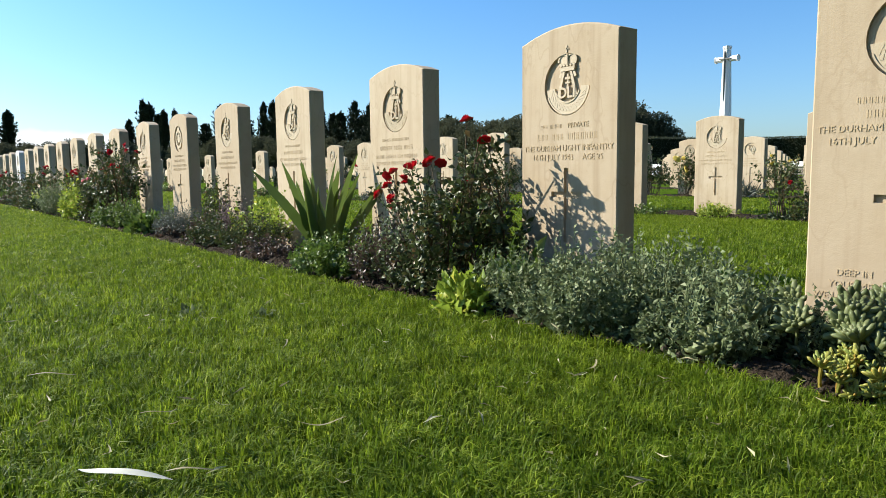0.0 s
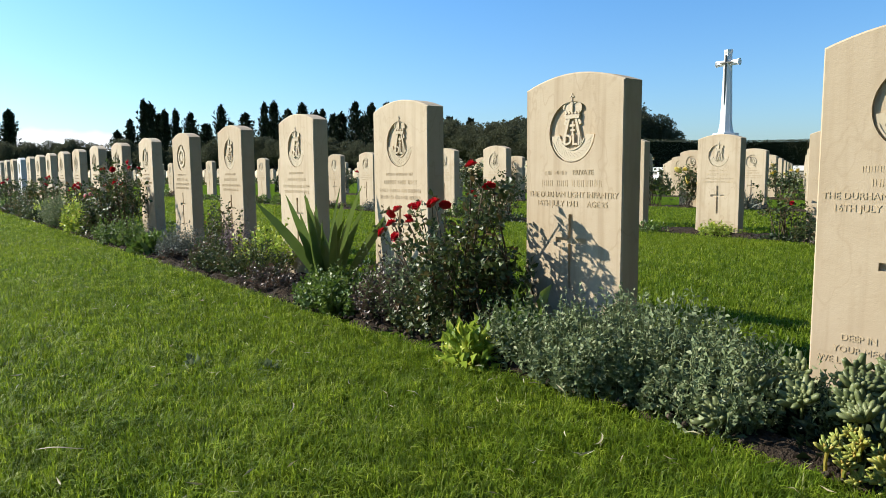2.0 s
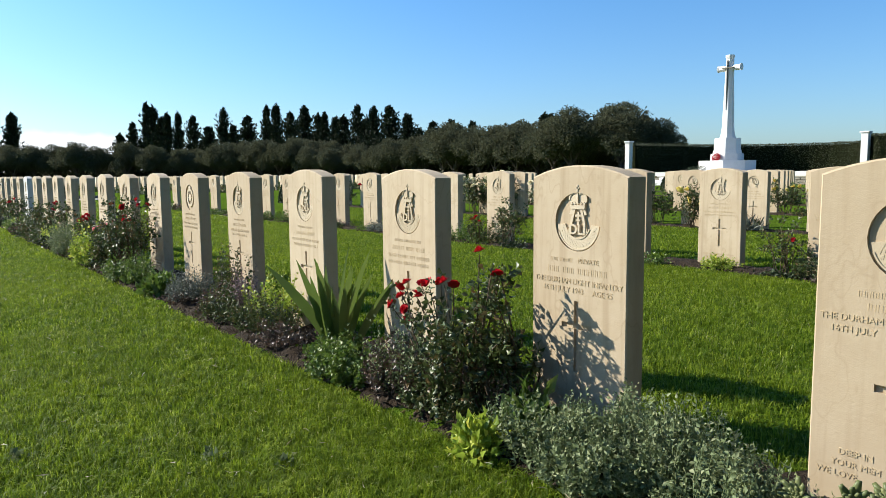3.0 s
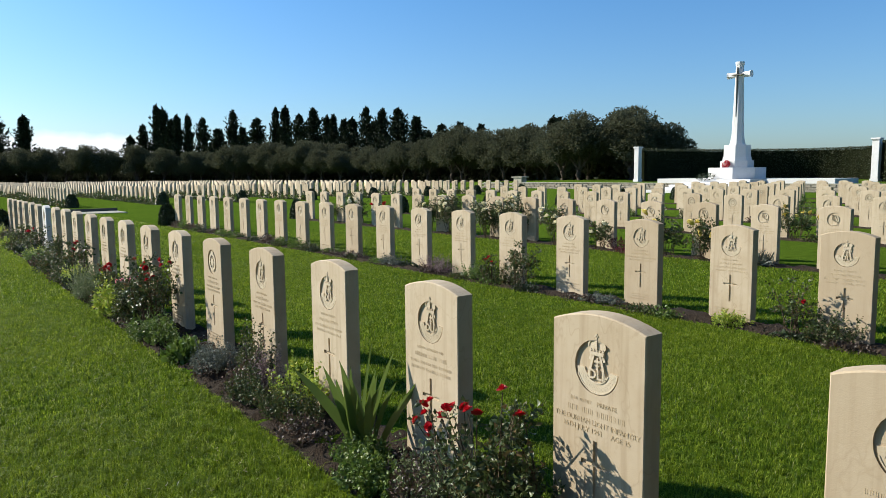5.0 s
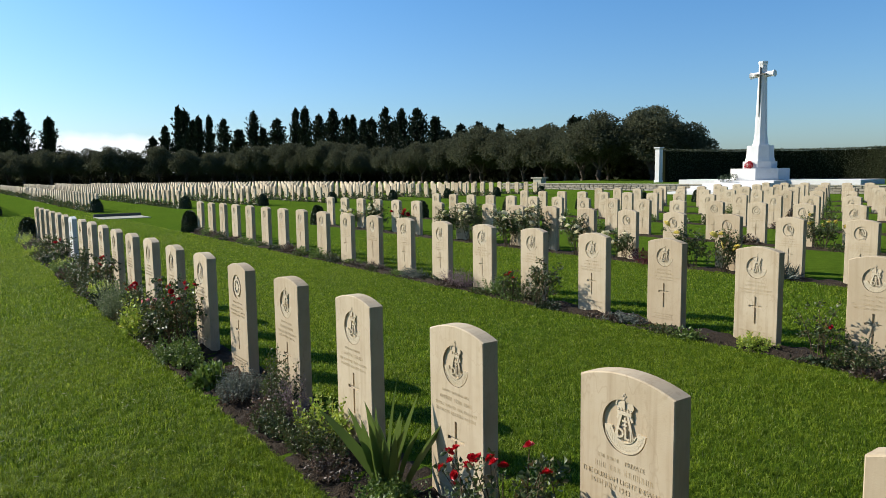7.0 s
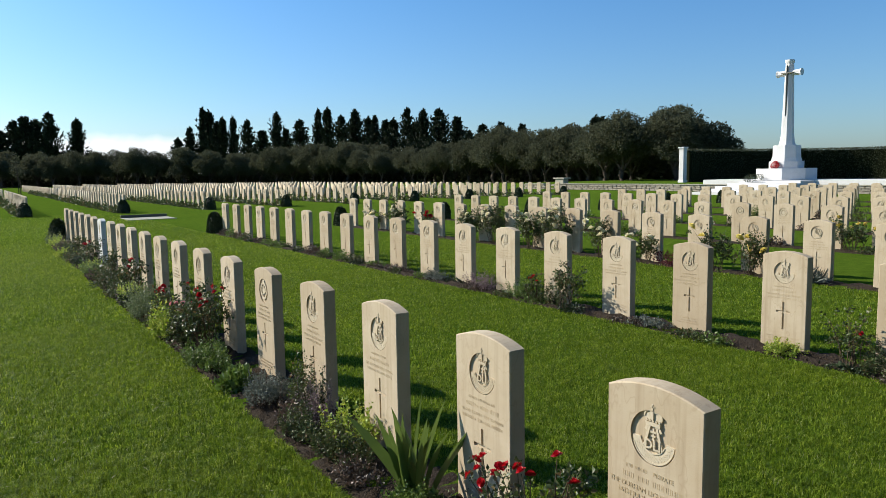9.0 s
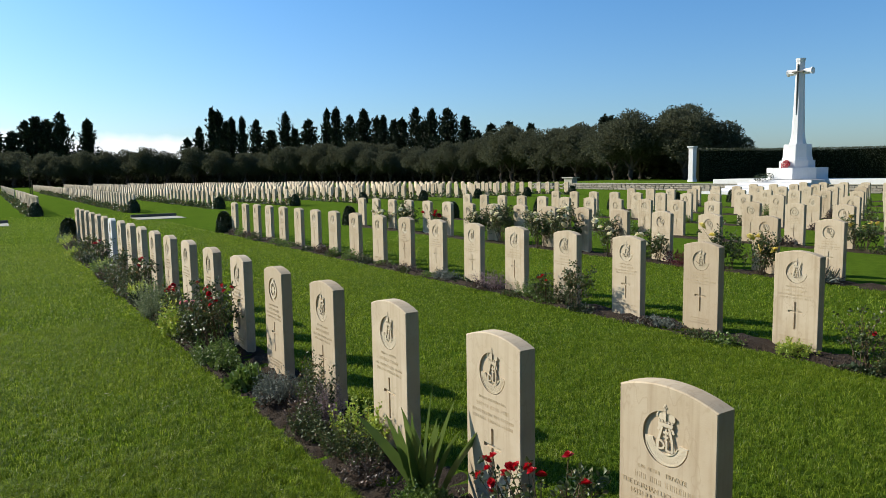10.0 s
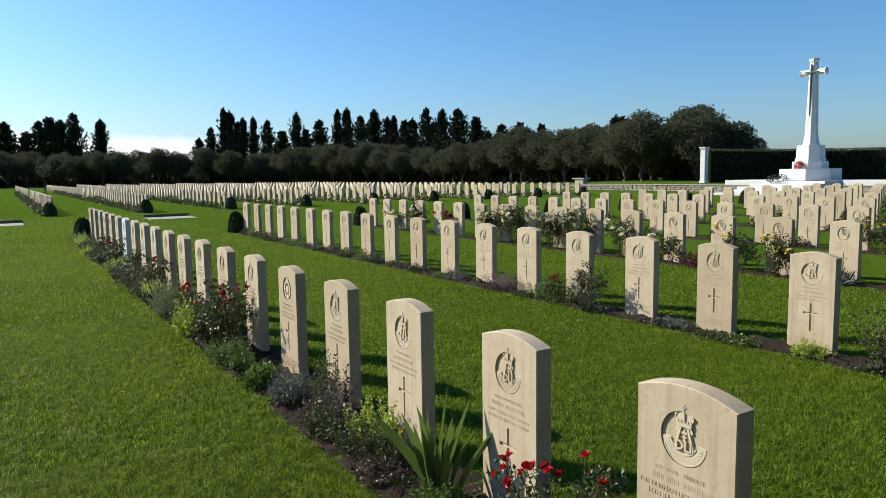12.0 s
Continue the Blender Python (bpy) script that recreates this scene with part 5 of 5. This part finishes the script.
def clipped_bush(x, y, r, h, seed):
    rng = np.random.default_rng(seed + 600)
    ob = thing("clipped_bush", x, y, 0, "small clipped dark evergreen dome ending a row", "bush", "clipped bushes")
    n = 1500
    z = rng.uniform(0, 1, n)
    a = rng.uniform(0, 6.283, n)
    rad = r * np.sqrt(np.clip(1 - z ** 2.2, 0.02, 1)) * (1 + 0.05 * np.sin(3 * a + z * 5))
    c = np.stack([rad * np.cos(a), rad * np.sin(a), z * h], 1)
    u = np.stack([np.cos(a), np.sin(a), z], 1)
    v, f = leaves(rng, c, u, 0.055, 0.6, spread=0.8)
    soup("foliage", v, f, M_YEW, ob)
    bm = bmesh.new()
    rings = [[(rr * r * math.cos(6.283 * i / 10), rr * r * math.sin(6.283 * i / 10), zz * h) for i in range(10)] for zz, rr in ((0, 0.9), (0.5, 0.82), (0.9, 0.4))]
    prism(bm, rings[0], rings[1])
    prism(bm, rings[1], rings[2])
    part("branch_core", bm, M_YEW, ob)


for k in range(9):
    clipped_bush(ROW_X[k] - 0.14, 19.0, 0.19, 0.54, k)
    clipped_bush(ROW_X[k] - 0.10, 33.0, 0.23, 0.55, 20 + k)


def build_row_two():
    rng = np.random.default_rng(52)
    x = ROW_X[1] - 0.14
    for i, (y, ry, h, m, lab) in enumerate((
            (2.30, 0.22, 0.22, M_ROSE_LEAF, "small dark green shrub beside a headstone"),
            (3.10, 0.16, 0.10, M_LIME, "low yellow green ground cover at a headstone foot"),
            (4.45, 0.25, 0.07, M_SILVER, "flat silver leaved plant on the soil"),
            (5.85, 0.26, 0.22, M_ROSE_LEAF, "dark green shrub between headstones"),
            (6.35, 0.28, 0.20, M_GREEN, "rounded green shrub in the bed"),
            (7.15, 0.30, 0.22, M_MAUVE, "tussock with pale mauve flower spikes"),
            (8.2, 0.25, 0.14, M_SILVER, "silver grey cushion plant"),
            (9.3, 0.3, 0.10, M_PURPLE, "low purple brown plant"))):
        sprig_mound("bed_plant", x + rng.normal(0, 0.03), y, 0.15, ry, h * 1.1, 90, 11, 0.028, m, lab, "bedding plant", 300 + i, 0.45, group="bed plants")
    rose_bush(x, 2.55, 0.42, 0.2, 420, 31, [(0, -0.05, 0.28, 0.02)], M_RED, "sparse small rose bush between headstones", 0.03)
    rose_bush(x, 5.55, 0.50, 0.22, 700, 32, [], M_RED, "dark leaved rose bush between headstones", 0.034)
    rose_bush(x - 0.02, 6.05, 0.36, 0.14, 300, 33, [(-0.03, 0.0, 0.30, 0.03), (-0.04, 0.05, 0.27, 0.028), (-0.03, -0.05, 0.25, 0.025)], M_RED, "small rose bush with red blooms at a headstone", 0.03)
    for i in range(26):
        y = 1.3 + i * 0.66 + rng.normal(0, 0.12)
        m = (M_ROSE_LEAF, M_PURPLE, M_YEW, M_GREEN)[i % 4]
        clump("ground_cover", x - 0.06 + rng.normal(0, 0.04), y, 0.13, rng.uniform(0.18, 0.3), rng.uniform(0.06, 0.13), 420, 0.028, m, "low dark ground cover on the bed soil", "ground cover", 800 + i, 0.6, 6, 0.3, stems=0, group="bed plants")
    y, i = 10.1, 0
    mats = [M_ROSE_LEAF, M_GREEN, M_SILVER, M_PURPLE, M_ROSE_LEAF]
    while y < 18.4:
        m = mats[int(rng.integers(0, 5))]
        ry = rng.uniform(0.2, 0.36)
        clump("bed_plant", x + rng.normal(0, 0.04), y, 0.16, ry, rng.uniform(0.1, 0.26), 500, 0.038, m, "low leafy bedding plant along the row", "bedding plant", 330 + i, 0.5, 5, 0.4, stems=4, group="bed plants")
        y += ry * 2.1
        i += 1


build_row_two()


def build_back_rows():
    rng = np.random.default_rng(61)
    x = ROW_X[2] - 0.14
    roses = ((6.30, 0.66, M_YELLOW, 0), (5.75, 0.60, M_YELLOW, 2), (7.55, 0.45, M_CREAM, 2), (8.6, 0.62, M_CREAM, 3), (9.7, 0.82, M_CREAM, 7), (10.4, 0.75, M_CREAM, 5), (11.6, 0.80, M_CREAM, 6), (12.4, 0.7, M_CREAM, 4), (14.2, 0.6, M_RED, 2), (15.6, 0.7, M_CREAM, 4), (16.9, 0.6, M_CREAM, 3))
    for i, (y, h, m, n) in enumerate(roses):
        b = [(rng.normal(-0.16, 0.05), rng.uniform(-0.28, 0.28), h * rng.uniform(0.6, 1.0), 0.068) for _ in range(n + 2)]
        word = {M_YELLOW: "yellow", M_CREAM: "cream white", M_RED: "red"}[m]
        rose_bush(x, y, h, 0.36 if n > 3 else 0.24, 2000 if n > 3 else 700, 60 + i, b, m, word + " rose bush in front of headstones", 0.045)
    clump("burgundy_shrub", x - 0.05, 7.0, 0.22, 0.42, 0.26, 1400, 0.032, M_BURGUNDY, "low burgundy leaved shrub in the bed", "shrub", 400, 0.5, 6, 0.45)
    clump("spiky_plant", x - 0.05, 4.9, 0.2, 0.28, 0.2, 220, 0.16, M_SILVER, "tussock of narrow grey leaves", "bedding plant", 401, 0.12, 4, 0.1, stems=0, upward=0.9)
    for k in range(3, 9):
        y = 0.33 * ROW_X[k] + 0.5
        i = 0
        while y < 18.3:
            if rng.random() < 0.62:
                m = (M_ROSE_LEAF, M_GREEN, M_ROSE_LEAF, M_PURPLE)[int(rng.integers(0, 4))]
                clump("bed_plant", ROW_X[k] - 0.15, y, 0.2, rng.uniform(0.2, 0.4), rng.uniform(0.2, 0.55), 420, 0.055, m, "leafy shrub in front of distant headstones", "shrub", 500 + 40 * k + i, 0.5, 5, 0.4, stems=4, group="bed plants")
            y += rng.uniform(0.7, 1.3)
            i += 1
    b = [(rng.normal(0, 0.08), rng.uniform(-0.4, 0.4), rng.uniform(0.35, 0.6), 0.05) for _ in range(9)]
    rose_bush(ROW_X[3] - 0.14, 6.2, 0.55, 0.4, 1100, 90, b, M_YELLOW, "yellow rose bush in front of headstones", 0.045)


build_back_rows()


def build_far_beds():
    """Low planting along the front of the far rows."""
    rng = np.random.default_rng(71)
    cs, us = [], []
    for k in range(9):
        y = 33.4
        while y < 90:
            n = 70
            h, ry = rng.uniform(0.15, 0.5), rng.uniform(0.3, 0.6)
            p, u = blob_points(rng, n, 0.25, ry, h, 0.4, 4)
            p[:, 2] = np.abs(p[:, 2])
            cs.append(p + np.array([ROW_X[k] - 0.25, y, 0]))
            us.append(u)
            y += rng.uniform(0.5, 1.1)
    v, f = leaves(rng, np.concatenate(cs), np.concatenate(us), 0.14, 0.6)
    ob = soup("far_bed_plants", v, f, M_ROSE_LEAF)
    tagged(ob, "low dark planting along the distant headstone rows", "bed plants", "", "stuff")


build_far_beds()


def build_litter():
    """Soil clods in the first bed, a bleached leaf and clippings on the lawn."""
    rng = np.random.default_rng(81)
    n = 2000
    x, y = rng.uniform(1.18, 1.58, n), rng.uniform(0.0, 9.0, n)
    x = np.where(np.arange(n) > 1100, x + 3.80, x)
    y = np.where(np.arange(n) > 1100, y + 1.5, y)
    s = rng.uniform(0.004, 0.012, n)
    octa = np.array([[1, 0, 0], [0, 1, 0], [-1, 0, 0], [0, -1, 0], [0, 0, 1], [0, 0, -1]], float)
    v = (octa[None] * s[:, None, None] * rng.uniform(0.6, 1.3, (n, 6, 1)) + np.stack([x, y, np.full(n, 0.018)], 1)[:, None]).reshape(-1, 3)
    tri = np.array([[0, 1, 4], [1, 2, 4], [2, 3, 4], [3, 0, 4], [1, 0, 5], [2, 1, 5], [3, 2, 5], [0, 3, 5]])
    f = (np.arange(n)[:, None, None] * 6 + tri[None]).reshape(-1, 3)
    tagged(soup("soil_clods", v, f, M_CLOD), "loose crumbs of dark soil in the bed", "soil", "", "stuff")
    n = 380
    c = np.stack([rng.uniform(-0.4, 1.18, n), 0.4 + 6.6 * rng.random(n) ** 1.6, np.full(n, 0.032)], 1)
    out = unit(rng, n) * np.array([1, 1, 0.15])
    v, f = leaves(rng, c, out, 0.030, 0.11, spread=0.25)
    tagged(soup("grass_clippings", v, f, M_DRY), "dry pale grass clippings lying on the lawn", "clippings", "", "stuff")


def curl(name, x, y, turn, length, width, bend, label, seed):
    """A dry strip lying on the grass, bowed and slightly rolled along its length."""
    rng = np.random.default_rng(seed)
    bm = bmesh.new()
    rows = []
    for j in range(13):
        f = j / 12 - 0.5
        w = width * max(0.06, 1 - (abs(f) * 2) ** 3) / 2
        px, py = length * f, bend * (4 * f * f - 1)
        lift = 0.004 * math.sin(5 * f + seed)
        rows.append([bm.verts.new((px, py - w, lift + w * 0.5)), bm.verts.new((px, py, lift)), bm.verts.new((px, py + w, lift + w * 0.5))])
    for a, b in zip(rows, rows[1:]):
        for k in range(2):
            bm.faces.new((a[k], a[k + 1], b[k + 1], b[k]))
    ob = part(name, bm, M_BLEACHED if width > 0.006 else M_DRY, smooth=True)
    ob.matrix_basis = pose(x, y, 0.032, 0, 0, turn)
    return tagged(ob, label, name.replace("_", " "), "dry bits on the lawn")


build_litter()
for i, (wx, wy) in enumerate(((0.594, 1.883), (0.180, 2.233), (0.742, 1.722))):
    clump("lawn_weed", wx, wy, 0.035, 0.035, 0.030, 30, 0.022, M_SAGE, "small broad leaved weed growing in the lawn", "weed", 900 + i, 0.8, 3, 0.3, stems=0, group="lawn weeds")
curl("dry_leaf", 0.193, 0.875, -54, 0.135, 0.015, 0.012, "bleached curved strap leaf lying on the lawn", 1)
curl("dry_stalk", 0.262, 0.835, -30, 0.07, 0.004, 0.010, "pale dry grass stalk on the lawn", 2)
curl("dry_stalk", 0.29, 1.08, 5, 0.06, 0.004, 0.014, "pale dry grass stalk on the lawn", 3)
curl("dry_stalk", 0.19, 0.96, 70, 0.05, 0.003, 0.006, "pale dry grass stalk on the lawn", 4)
curl("dry_stalk", 0.46, 0.88, -25, 0.07, 0.004, 0.008, "pale dry grass stalk on the lawn", 5)
curl("dry_stalk", 0.98, 0.83, 20, 0.05, 0.004, 0.010, "tan dry grass stalk on the lawn", 6)
curl("dry_stalk", 0.62, 1.35, 60, 0.05, 0.003, 0.008, "pale dry grass stalk on the lawn", 7)
curl("dry_twig", 0.20, 1.41, -35, 0.09, 0.005, 0.012, "thin brown dry twig on the lawn", 8)
